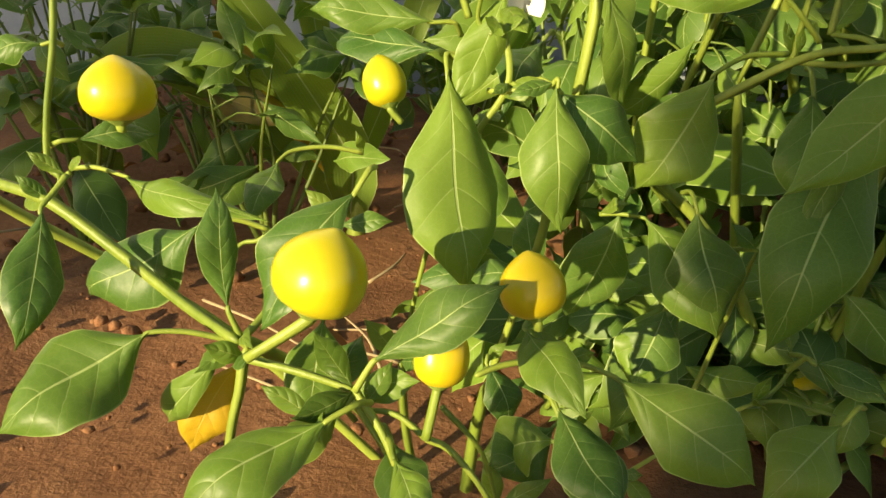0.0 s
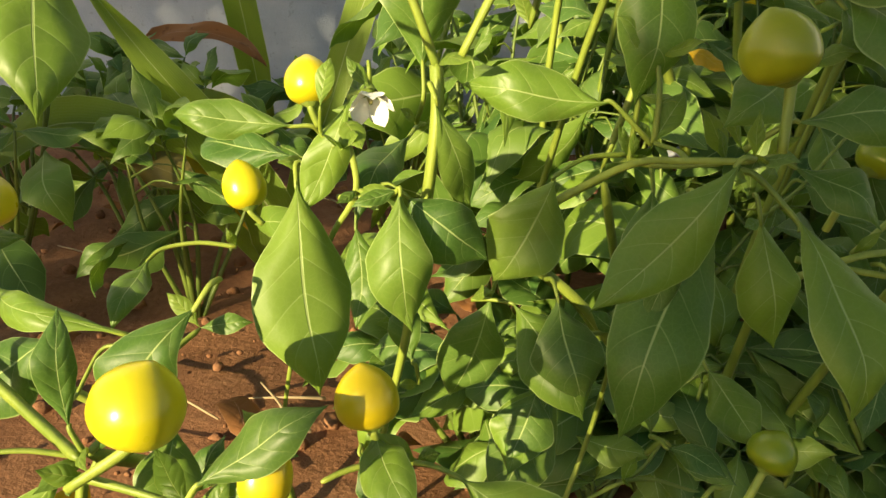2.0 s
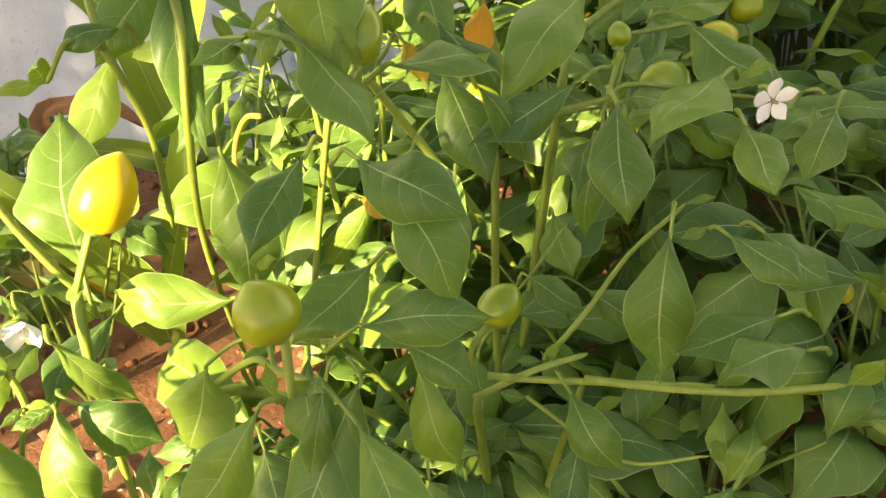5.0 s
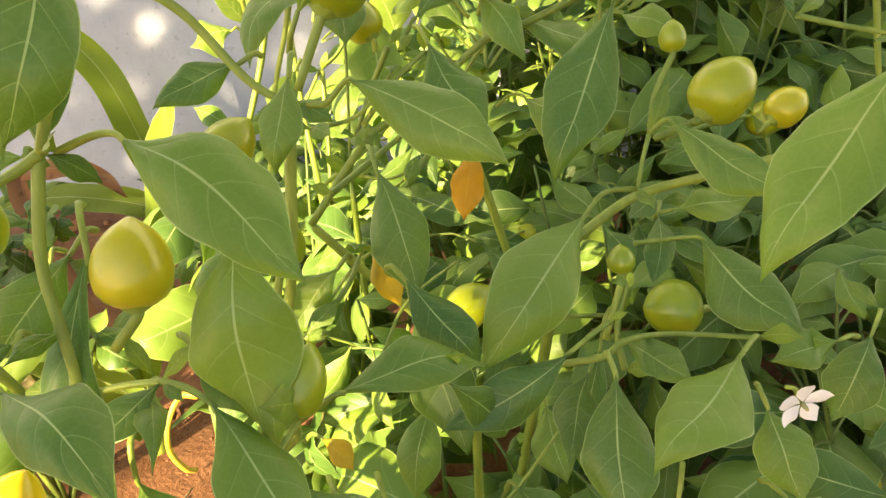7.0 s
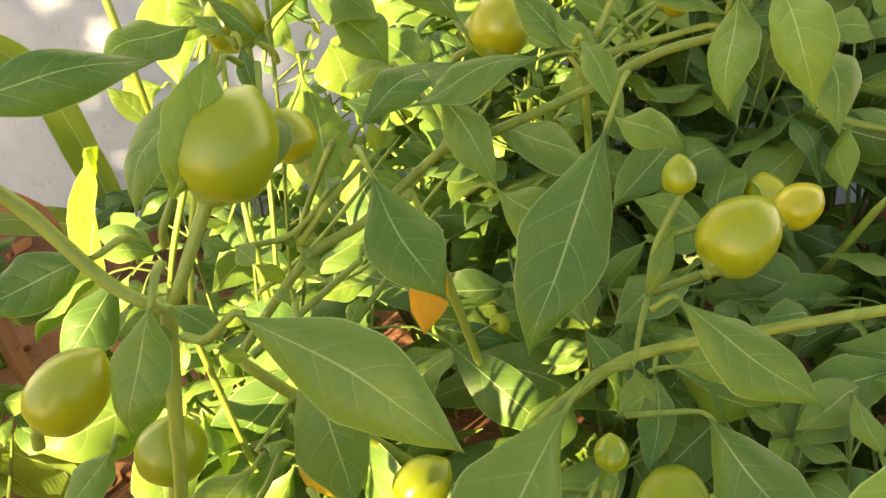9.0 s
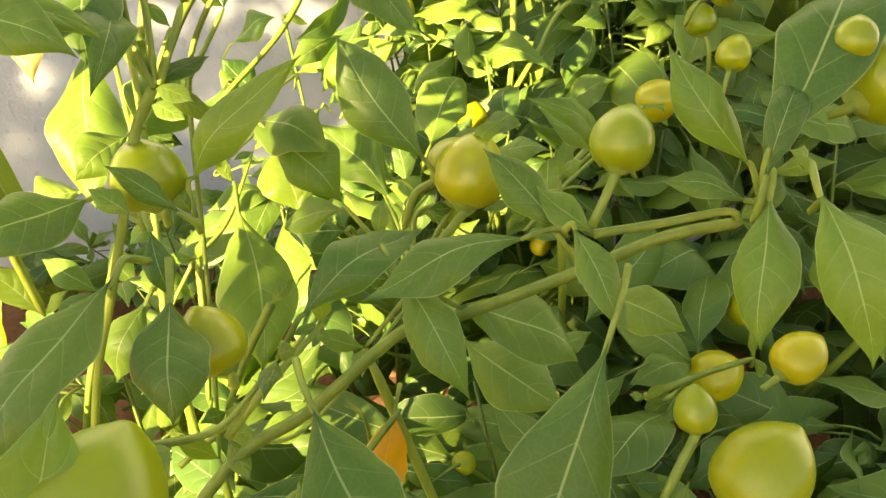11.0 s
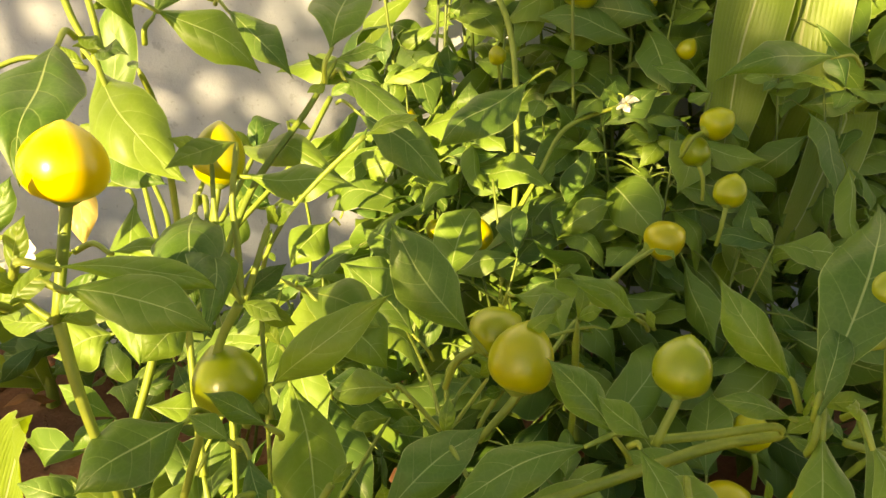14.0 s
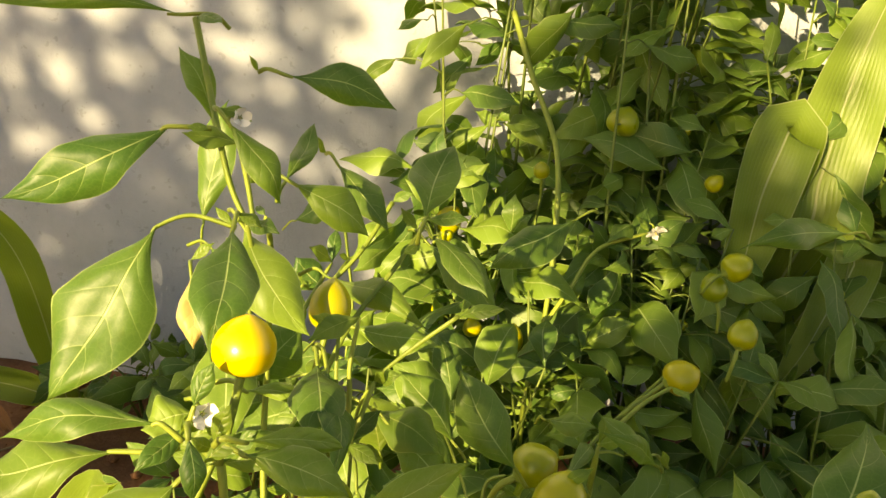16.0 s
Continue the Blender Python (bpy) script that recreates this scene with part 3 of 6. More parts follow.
leaf(plant_a, (-0.072, 0.170, 0.362), (-0.067, 0.153, 0.321), 0.024, (0.66, -0.67, 0.35), 0.09, 0.13, [(-0.076, 0.175, 0.369), (-0.090, 0.200, 0.372)])
leaf(plant_a, (-0.050, 0.348, 0.228), (-0.044, 0.326, 0.179), 0.025, (0.12, -0.90, 0.42), 0.06, 0.08, [(-0.051, 0.354, 0.236), (-0.053, 0.364, 0.235)])
leaf(plant_a, (0.006, 0.236, 0.136), (-0.026, 0.242, 0.113), 0.029, (-0.55, -0.57, 0.61), 0.06, 0.27, [(0.011, 0.237, 0.138), (0.014, 0.240, 0.134)])
leaf(plant_a, (-0.045, 0.167, 0.176), (-0.030, 0.143, 0.167), 0.014, (-0.02, -0.36, 0.93), 0.04, 0.25, [(-0.047, 0.172, 0.176), (-0.049, 0.177, 0.173)])
leaf(plant_a, (-0.022, 0.349, 0.277), (-0.033, 0.290, 0.253), 0.024, (0.25, -0.41, 0.88), 0.11, 0.13, [(-0.020, 0.361, 0.280), (-0.020, 0.376, 0.277)])
leaf(plant_a, (-0.385, 0.653, 0.154), (-0.285, 0.641, 0.136), 0.044, (0.02, -0.80, 0.60), 0.12, 0.09, [(-0.403, 0.659, 0.156), (-0.419, 0.673, 0.148)], 'dry')
pepper(plant_a, (-0.073, 0.173, 0.219), (-0.066, 0.181, 0.244), 0.0285, [(-0.091, 0.166, 0.204)], True)
pepper(plant_a, (-0.007, 0.215, 0.204), (-0.013, 0.221, 0.226), 0.0229, [(-0.006, 0.216, 0.199)], True)
pepper(plant_a, (-0.034, 0.179, 0.195), (-0.034, 0.189, 0.215), 0.0173, [(-0.036, 0.174, 0.178)], True)
pepper(plant_a, (-0.192, 0.263, 0.244), (-0.194, 0.267, 0.271), 0.0305, [(-0.192, 0.264, 0.240)], True)
pepper(plant_a, (-0.081, 0.290, 0.254), (-0.089, 0.298, 0.274), 0.0188, [(-0.076, 0.291, 0.247)], True)
pepper(plant_a, (-0.052, 0.292, 0.301), (-0.056, 0.300, 0.320), 0.0197, [(-0.049, 0.292, 0.292)], True)
flower(plant_a, (-0.027, 0.292, 0.306), (0.25, -0.74, -0.62), .0185, (-0.029, 0.297, 0.319))
leaf(plant_a, (-0.077, 0.207, 0.154), (-0.090, 0.179, 0.148), 0.020, (-0.04, -0.75, 0.78), 0.09, 0.16, [(-0.076, 0.211, 0.154), (-0.074, 0.217, 0.145)], 'lime')
leaf(plant_a, (-0.051, 0.185, 0.168), (-0.035, 0.160, 0.156), 0.020, (0.22, -0.69, 0.79), 0.06, 0.20, [(-0.054, 0.188, 0.169), (-0.058, 0.193, 0.160)])
leaf(plant_a, (-0.089, 0.224, 0.149), (-0.080, 0.246, 0.167), 0.018, (-0.03, -0.75, 0.78), 0.14, 0.15, [(-0.093, 0.226, 0.147), (-0.098, 0.229, 0.134)])
branch(plant_a, 0.0014, [(-0.039, 0.216, 0.159), (-0.023, 0.220, 0.137), (-0.015, 0.228, 0.102)])
branch(plant_a, 0.0016, [(-0.068, 0.195, 0.174), (-0.047, 0.180, 0.158), (-0.038, 0.167, 0.149)])

# plant_b: branches, leaves, fruit and flowers
branch(plant_b, .0022, [(0.035, 0.310, 0.249), (0.055, 0.303, 0.267), (0.079, 0.291, 0.286), (0.096, 0.274, 0.293), (0.115, 0.260, 0.298)])
branch(plant_b, .0014, [(0.086, 0.295, 0.294), (0.086, 0.297, 0.311), (0.084, 0.303, 0.326)])
branch(plant_b, .0014, [(0.096, 0.274, 0.293), (0.093, 0.280, 0.295), (0.086, 0.295, 0.294)])
branch(plant_b, .0022, [(0.081, 0.314, 0.282), (0.068, 0.322, 0.269), (0.049, 0.333, 0.252), (0.037, 0.359, 0.216)])
branch(plant_b, .0020, [(0.080, 0.314, 0.281), (0.096, 0.311, 0.281), (0.117, 0.306, 0.285)])
branch(plant_b, .0016, [(0.080, 0.314, 0.281), (0.080, 0.313, 0.292), (0.080, 0.310, 0.309)])
branch(plant_b, .0028, [(0.162, 0.369, 0.203), (0.196, 0.360, 0.228), (0.224, 0.370, 0.231)])
branch(plant_b, .0026, [(0.222, 0.360, 0.222), (0.257, 0.353, 0.222), (0.301, 0.351, 0.220), (0.346, 0.351, 0.224)])
branch(plant_b, .0018, [(0.201, 0.371, 0.226), (0.225, 0.383, 0.250), (0.249, 0.405, 0.272), (0.281, 0.426, 0.291)])
branch(plant_b, .0016, [(0.185, 0.452, 0.324), (0.212, 0.459, 0.336), (0.249, 0.455, 0.341)])
branch(plant_b, .0016, [(0.005, 0.237, 0.173), (-0.006, 0.231, 0.176), (-0.018, 0.223, 0.177), (-0.027, 0.215, 0.176)])
leaf(plant_b, (0.003, 0.271, 0.311), (0.017, 0.295, 0.258), 0.017, (0.61, -0.77, -0.19), 0.05, 0.24, [(-0.000, 0.276, 0.315)])
leaf(plant_b, (-0.011, 0.285, 0.268), (0.025, 0.289, 0.240), 0.031, (0.35, -0.88, 0.33), 0.11, 0.05, [(-0.017, 0.286, 0.271), (-0.022, 0.292, 0.269)])
leaf(plant_b, (0.050, 0.302, 0.276), (0.026, 0.306, 0.223), 0.039, (-0.05, -1.00, -0.06), 0.11, 0.24, [(0.062, 0.311, 0.282), (0.079, 0.318, 0.283)])
leaf(plant_b, (0.070, 0.309, 0.306), (0.006, 0.311, 0.311), 0.027, (0.01, -0.90, 0.44), 0.10, 0.22, [(0.082, 0.310, 0.295), (0.088, 0.313, 0.289)])
leaf(plant_b, (0.080, 0.306, 0.378), (0.079, 0.306, 0.305), 0.033, (0.20, -0.98, -0.00), 0.05, 0.10, [(0.080, 0.309, 0.389), (0.078, 0.319, 0.390)])
leaf(plant_b, (0.130, 0.281, 0.308), (0.186, 0.284, 0.309), 0.025, (0.02, -0.76, 0.65), 0.10, 0.17, [(0.116, 0.280, 0.297)])
leaf(plant_b, (0.106, 0.239, 0.304), (0.064, 0.229, 0.251), 0.027, (-0.13, -0.95, 0.30), 0.08, 0.13, [(0.110, 0.243, 0.303)])
leaf(plant_b, (0.119, 0.308, 0.263), (0.086, 0.270, 0.170), 0.044, (-0.12, -0.90, 0.42), 0.06, 0.08, [(0.112, 0.315, 0.270)])
leaf(plant_b, (0.132, 0.258, 0.279), (0.153, 0.228, 0.219), 0.031, (0.20, -0.85, 0.49), 0.13, 0.30, [(0.119, 0.266, 0.291), (0.114, 0.270, 0.292)])
leaf(plant_b, (0.104, 0.302, 0.265), (0.092, 0.289, 0.215), 0.016, (0.20, -0.96, 0.19), 0.13, 0.29, [(0.106, 0.306, 0.272), (0.106, 0.314, 0.270)])
leaf(plant_b, (0.023, 0.228, 0.176), (0.080, 0.221, 0.142), 0.036, (0.22, -0.82, 0.53), 0.11, 0.17, [(0.013, 0.231, 0.177), (0.005, 0.233, 0.176)])
leaf(plant_b, (-0.012, 0.236, 0.187), (0.013, 0.194, 0.182), 0.022, (-0.25, -0.26, 0.93), 0.10, 0.27, [(-0.009, 0.242, 0.189)])
leaf(plant_b, (0.005, 0.223, 0.158), (0.029, 0.203, 0.126), 0.028, (0.23, -0.73, 0.64), 0.13, 0.20, [(0.001, 0.228, 0.162), (-0.001, 0.235, 0.158)])
leaf(plant_b, (0.125, 0.273, 0.141), (0.090, 0.242, 0.115), 0.033, (-0.03, -0.64, 0.77), 0.14, 0.07, [(0.131, 0.280, 0.144), (0.137, 0.288, 0.139)])
leaf(plant_b, (0.035, 0.329, 0.201), (0.074, 0.303, 0.155), 0.043, (0.09, -0.84, 0.54), 0.11, 0.20, [(0.024, 0.331, 0.201), (0.014, 0.333, 0.199)])
leaf(plant_b, (0.092, 0.319, 0.269), (0.097, 0.291, 0.221), 0.028, (-0.16, -0.86, 0.48), 0.08, 0.19, [(0.091, 0.326, 0.276), (0.092, 0.336, 0.275)])
leaf(plant_b, (0.141, 0.327, 0.256), (0.158, 0.321, 0.194), 0.030, (-0.04, -1.00, 0.08), 0.13, 0.06, [(0.139, 0.331, 0.264), (0.140, 0.339, 0.263)])
leaf(plant_b, (0.052, 0.327, 0.159), (0.040, 0.298, 0.121), 0.033, (0.02, -0.81, 0.59), 0.05, 0.17, [(0.054, 0.334, 0.164), (0.055, 0.342, 0.161)])
leaf(plant_b, (0.024, 0.334, 0.203), (0.004, 0.346, 0.134), 0.038, (-0.07, -0.99, -0.15), 0.10, 0.29, [(0.027, 0.336, 0.212), (0.029, 0.343, 0.209)])
leaf(plant_b, (0.135, 0.343, 0.169), (0.155, 0.296, 0.154), 0.027, (-0.46, -0.44, 0.77), 0.07, 0.26, [(0.133, 0.353, 0.171), (0.133, 0.364, 0.165)])
leaf(plant_b, (0.110, 0.287, 0.160), (0.139, 0.275, 0.151), 0.016, (-0.14, -0.79, 0.59), 0.05, 0.22, [(0.106, 0.290, 0.160), (0.104, 0.295, 0.157)])
leaf(plant_b, (0.146, 0.312, 0.356), (0.173, 0.283, 0.314), 0.031, (0.30, -0.69, 0.66), 0.13, 0.16, [(0.141, 0.319, 0.361), (0.136, 0.328, 0.357)])
leaf(plant_b, (0.117, 0.301, 0.374), (0.099, 0.269, 0.345), 0.025, (0.11, -0.70, 0.71), 0.04, 0.12, [(0.119, 0.308, 0.378), (0.118, 0.316, 0.374)])
leaf(plant_b, (0.136, 0.302, 0.326), (0.106, 0.273, 0.306), 0.027, (0.24, -0.71, 0.66), 0.09, 0.21, [(0.140, 0.309, 0.328), (0.141, 0.316, 0.323)])
leaf(plant_b, (0.155, 0.329, 0.346), (0.174, 0.306, 0.318), 0.027, (0.40, -0.56, 0.72), 0.04, 0.05, [(0.152, 0.334, 0.349), (0.149, 0.341, 0.346)])
leaf(plant_b, (0.316, 0.320, 0.267), (0.275, 0.300, 0.268), 0.028, (0.15, -0.24, 0.96), 0.06, 0.09, [(0.323, 0.324, 0.265), (0.328, 0.331, 0.257)])
leaf(plant_b, (0.273, 0.258, 0.252), (0.238, 0.228, 0.213), 0.032, (-0.29, -0.62, 0.73), 0.10, 0.13, [(0.279, 0.265, 0.257), (0.286, 0.275, 0.253)])
leaf(plant_b, (0.141, 0.303, 0.287), (0.177, 0.293, 0.267), 0.023, (0.18, -0.70, 0.69), 0.12, 0.15, [(0.136, 0.307, 0.289), (0.133, 0.313, 0.286)])
leaf(plant_b, (0.056, 0.319, 0.212), (0.073, 0.301, 0.165), 0.038, (0.20, -0.89, 0.40), 0.08, 0.08, [(0.053, 0.324, 0.218), (0.050, 0.331, 0.215)])
leaf(plant_b, (0.051, 0.319, 0.160), (0.039, 0.304, 0.125), 0.034, (-0.03, -0.91, 0.41), 0.05, 0.12, [(0.053, 0.323, 0.165), (0.053, 0.329, 0.162)])
pepper(plant_b, (0.021, 0.295, 0.348), (0.037, 0.308, 0.377), 0.0242, [(0.010, 0.288, 0.324)], True)
pepper(plant_b, (0.116, 0.245, 0.327), (0.107, 0.248, 0.348), 0.0233, [(0.117, 0.240, 0.306)])
pepper(plant_b, (0.178, 0.323, 0.281), (0.191, 0.331, 0.297), 0.0190, [(0.171, 0.319, 0.273), (0.166, 0.320, 0.255)])
pepper(plant_b, (0.142, 0.259, 0.173), (0.149, 0.266, 0.187), 0.0192, [(0.137, 0.254, 0.163), (0.133, 0.255, 0.145)])
leaf(plant_b, (0.005, 0.255, 0.129), (-0.022, 0.232, 0.115), 0.032, (0.37, -0.66, 0.80), 0.11, 0.10, [(0.008, 0.260, 0.130), (0.013, 0.266, 0.120)])
leaf(plant_b, (0.004, 0.225, 0.160), (0.031, 0.198, 0.140), 0.028, (0.23, -0.69, 0.79), 0.10, 0.18, [(0.002, 0.228, 0.161), (-0.000, 0.234, 0.153)])
leaf(plant_b, (0.062, 0.344, 0.151), (0.032, 0.300, 0.094), 0.040, (0.25, -0.69, 0.79), 0.12, 0.16, [(0.065, 0.349, 0.154), (0.069, 0.357, 0.148)])
leaf(plant_b, (0.108, 0.280, 0.163), (0.131, 0.262, 0.163), 0.014, (-0.00, -0.74, 0.78), 0.13, 0.15, [(0.106, 0.283, 0.163), (0.102, 0.287, 0.153)])
leaf(plant_b, (-0.030, 0.277, 0.141), (-0.016, 0.266, 0.113), 0.020, (0.29, -0.68, 0.79), 0.12, 0.21, [(-0.030, 0.281, 0.142), (-0.031, 0.287, 0.134)])
leaf(plant_b, (-0.012, 0.315, 0.169), (-0.022, 0.336, 0.196), 0.019, (0.00, -0.74, 0.75), 0.10, 0.21, [(-0.011, 0.318, 0.166), (-0.010, 0.322, 0.153)])
branch(plant_b, 0.0014, [(0.069, 0.320, 0.193), (0.087, 0.324, 0.193), (0.109, 0.335, 0.185)])
branch(plant_b, 0.0012, [(0.087, 0.324, 0.193), (0.094, 0.329, 0.201), (0.101, 0.333, 0.206)])
branch(plant_b, 0.0017, [(0.069, 0.336, 0.060), (0.083, 0.346, 0.124), (0.087, 0.324, 0.193)])
branch(plant_b, 0.0015, [(0.044, 0.309, 0.061), (0.096, 0.303, 0.122), (0.132, 0.300, 0.125)])
branch(plant_b, 0.0012, [(0.096, 0.303, 0.122), (0.106, 0.308, 0.129), (0.115, 0.316, 0.142)])
branch(plant_b, 0.0024, [(0.171, 0.358, 0.226), (0.211, 0.360, 0.221), (0.289, 0.365, 0.213)])
branch(plant_b, 0.0013, [(0.191, 0.363, 0.208), (0.241, 0.362, 0.164), (0.285, 0.350, 0.179)])

# plant_c: branches, leaves, fruit and flowers
branch(plant_c, .0016, [(0.082, 0.348, 0.377), (0.075, 0.347, 0.377), (0.070, 0.342, 0.368), (0.068, 0.340, 0.356), (0.071, 0.341, 0.346), (0.073, 0.345, 0.341)], STALK_YELLOW, 'withered yellow stalk')
branch(plant_c, .0023, [(0.082, 0.315, 0.487), (0.078, 0.306, 0.459), (0.080, 0.301, 0.440), (0.081, 0.297, 0.421), (0.076, 0.294, 0.390), (0.057, 0.316, 0.326), (0.036, 0.366, 0.211)])
branch(plant_c, .0022, [(0.083, 0.315, 0.487), (0.087, 0.317, 0.497), (0.095, 0.317, 0.508), (0.103, 0.320, 0.521)])
branch(plant_c, .0020, [(0.083, 0.315, 0.487), (0.078, 0.310, 0.484), (0.073, 0.305, 0.482)])
branch(plant_c, .0026, [(0.074, 0.374, 0.530), (0.081, 0.378, 0.524), (0.096, 0.385, 0.510), (0.113, 0.386, 0.486), (0.126, 0.387, 0.476)])
branch(plant_c, .0026, [(0.125, 0.390, 0.476), (0.121, 0.384, 0.444), (0.116, 0.380, 0.412), (0.099, 0.380, 0.355), (0.074, 0.379, 0.259)])
branch(plant_c, .0028, [(0.220, 0.456, 0.376), (0.232, 0.461, 0.386), (0.256, 0.470, 0.399), (0.291, 0.471, 0.408), (0.321, 0.470, 0.416), (0.368, 0.468, 0.428)])
branch(plant_c, .0018, [(0.182, 0.387, 0.348), (0.208, 0.391, 0.357), (0.234, 0.392, 0.362), (0.245, 0.397, 0.367), (0.267, 0.410, 0.361), (0.315, 0.424, 0.348)])
branch(plant_c, .0015, [(0.259, 0.463, 0.431), (0.256, 0.456, 0.423), (0.253, 0.446, 0.413)])
branch(plant_c, .0014, [(0.102, 0.305, 0.418), (0.091, 0.303, 0.418), (0.080, 0.300, 0.417)])
branch(plant_c, .0014, [(0.138, 0.296, 0.400), (0.142, 0.305, 0.404), (0.145, 0.311, 0.404)])
branch(plant_c, .0016, [(0.112, 0.387, 0.375), (0.126, 0.408, 0.387), (0.130, 0.425, 0.395)])
branch(plant_c, .0018, [(0.115, 0.445, 0.417), (0.137, 0.467, 0.429), (0.152, 0.480, 0.438)])
branch(plant_c, .0016, [(0.143, 0.478, 0.405), (0.163, 0.494, 0.428), (0.181, 0.508, 0.447)])
branch(plant_c, .0018, [(0.246, 0.412, 0.340), (0.243, 0.421, 0.356), (0.248, 0.432, 0.374)])
leaf(plant_c, (0.105, 0.316, 0.491), (0.157, 0.298, 0.454), 0.030, (0.33, -0.59, 0.74), 0.13, 0.18, [(0.097, 0.318, 0.490), (0.085, 0.318, 0.486)])
leaf(plant_c, (0.130, 0.319, 0.461), (0.135, 0.298, 0.404), 0.035, (0.29, -0.89, 0.36), 0.09, 0.13, [(0.128, 0.325, 0.468), (0.124, 0.333, 0.466)])
leaf(plant_c, (0.154, 0.369, 0.488), (0.205, 0.357, 0.460), 0.024, (0.08, -0.86, 0.51), 0.06, 0.15, [(0.146, 0.369, 0.481), (0.139, 0.371, 0.480)])
leaf(plant_c, (0.135, 0.370, 0.491), (0.129, 0.357, 0.461), 0.016, (0.11, -0.92, 0.38), 0.08, 0.08, [(0.135, 0.374, 0.495), (0.134, 0.379, 0.495)])
leaf(plant_c, (0.231, 0.432, 0.409), (0.187, 0.371, 0.370), 0.037, (0.28, -0.65, 0.71), 0.13, 0.18, [(0.239, 0.441, 0.414), (0.253, 0.448, 0.412)])
leaf(plant_c, (0.246, 0.493, 0.486), (0.217, 0.453, 0.411), 0.036, (-0.05, -0.87, 0.48), 0.11, 0.24, [(0.251, 0.503, 0.497), (0.255, 0.519, 0.496)])
leaf(plant_c, (0.148, 0.320, 0.401), (0.194, 0.361, 0.384), 0.022, (0.51, -0.23, 0.83), 0.05, 0.16, [(0.135, 0.318, 0.392)])
leaf(plant_c, (0.141, 0.432, 0.433), (0.158, 0.401, 0.384), 0.029, (0.06, -0.84, 0.54), 0.06, 0.07, [(0.138, 0.439, 0.439), (0.134, 0.450, 0.437)])
leaf(plant_c, (0.285, 0.380, 0.372), (0.248, 0.332, 0.357), 0.033, (-0.06, -0.26, 0.96), 0.15, 0.19, [(0.292, 0.390, 0.373), (0.297, 0.402, 0.365)])
leaf(plant_c, (0.295, 0.376, 0.352), (0.305, 0.354, 0.324), 0.025, (0.09, -0.77, 0.63), 0.11, 0.12, [(0.293, 0.381, 0.356), (0.294, 0.387, 0.353)])
leaf(plant_c, (0.239, 0.379, 0.364), (0.241, 0.346, 0.316), 0.032, (0.13, -0.82, 0.55), 0.16, 0.12, [(0.236, 0.386, 0.370)])
leaf(plant_c, (0.231, 0.420, 0.334), (0.221, 0.368, 0.324), 0.022, (0.21, -0.24, 0.95), 0.09, 0.12, [(0.233, 0.430, 0.334), (0.234, 0.441, 0.327)])
leaf(plant_c, (0.283, 0.457, 0.382), (0.320, 0.417, 0.355), 0.034, (-0.22, -0.67, 0.71), 0.08, 0.10, [(0.277, 0.460, 0.381), (0.253, 0.459, 0.379)])
leaf(plant_c, (0.308, 0.346, 0.491), (0.271, 0.321, 0.439), 0.031, (-0.42, -0.66, 0.62), 0.04, 0.27, [(0.315, 0.352, 0.497), (0.321, 0.362, 0.492)])
leaf(plant_c, (0.263, 0.442, 0.445), (0.308, 0.427, 0.412), 0.024, (0.14, -0.80, 0.58), 0.10, 0.26, [(0.257, 0.443, 0.439)])
leaf(plant_c, (0.335, 0.417, 0.353), (0.304, 0.404, 0.351), 0.020, (0.21, -0.61, 0.77), 0.05, 0.21, [(0.340, 0.421, 0.352), (0.345, 0.426, 0.348)])
leaf(plant_c, (0.246, 0.413, 0.355), (0.269, 0.375, 0.362), 0.018, (-0.56, -0.19, 0.81), 0.08, 0.27, [(0.243, 0.421, 0.352), (0.241, 0.430, 0.345)])
leaf(plant_c, (0.085, 0.270, 0.444), (0.128, 0.245, 0.434), 0.022, (0.11, -0.20, 0.97), 0.13, 0.07, [(0.076, 0.275, 0.444), (0.068, 0.282, 0.438)])
leaf(plant_c, (0.078, 0.324, 0.453), (0.081, 0.294, 0.376), 0.018, (0.32, -0.88, 0.36), 0.14, 0.27, [(0.075, 0.331, 0.464), (0.068, 0.342, 0.460)])
leaf(plant_c, (0.093, 0.311, 0.412), (0.114, 0.274, 0.413), 0.010, (0.22, 0.16, 0.96), 0.10, 0.13, [(0.093, 0.315, 0.411)])
leaf(plant_c, (0.121, 0.297, 0.417), (0.152, 0.270, 0.382), 0.027, (0.52, -0.49, 0.70), 0.13, 0.09, [(0.112, 0.301, 0.419), (0.103, 0.304, 0.419)])
leaf(plant_c, (0.109, 0.315, 0.423), (0.129, 0.303, 0.405), 0.015, (0.44, -0.44, 0.78), 0.07, 0.12, [(0.105, 0.318, 0.425), (0.101, 0.322, 0.423)])
leaf(plant_c, (0.142, 0.264, 0.543), (0.127, 0.254, 0.508), 0.018, (0.48, -0.88, 0.04), 0.08, 0.19, [(0.143, 0.267, 0.548), (0.141, 0.272, 0.549)])
leaf(plant_c, (0.110, 0.391, 0.491), (0.079, 0.379, 0.479), 0.017, (0.13, -0.84, 0.52), 0.07, 0.12, [(0.114, 0.395, 0.493), (0.114, 0.400, 0.491)])
leaf(plant_c, (0.155, 0.421, 0.315), (0.148, 0.388, 0.277), 0.025, (0.09, -0.76, 0.64), 0.08, 0.06, [(0.155, 0.428, 0.320), (0.155, 0.437, 0.315)])
leaf(plant_c, (0.178, 0.348, 0.385), (0.193, 0.373, 0.340), 0.018, (0.72, -0.68, -0.14), 0.15, 0.11, [(0.176, 0.346, 0.390), (0.173, 0.349, 0.386)])
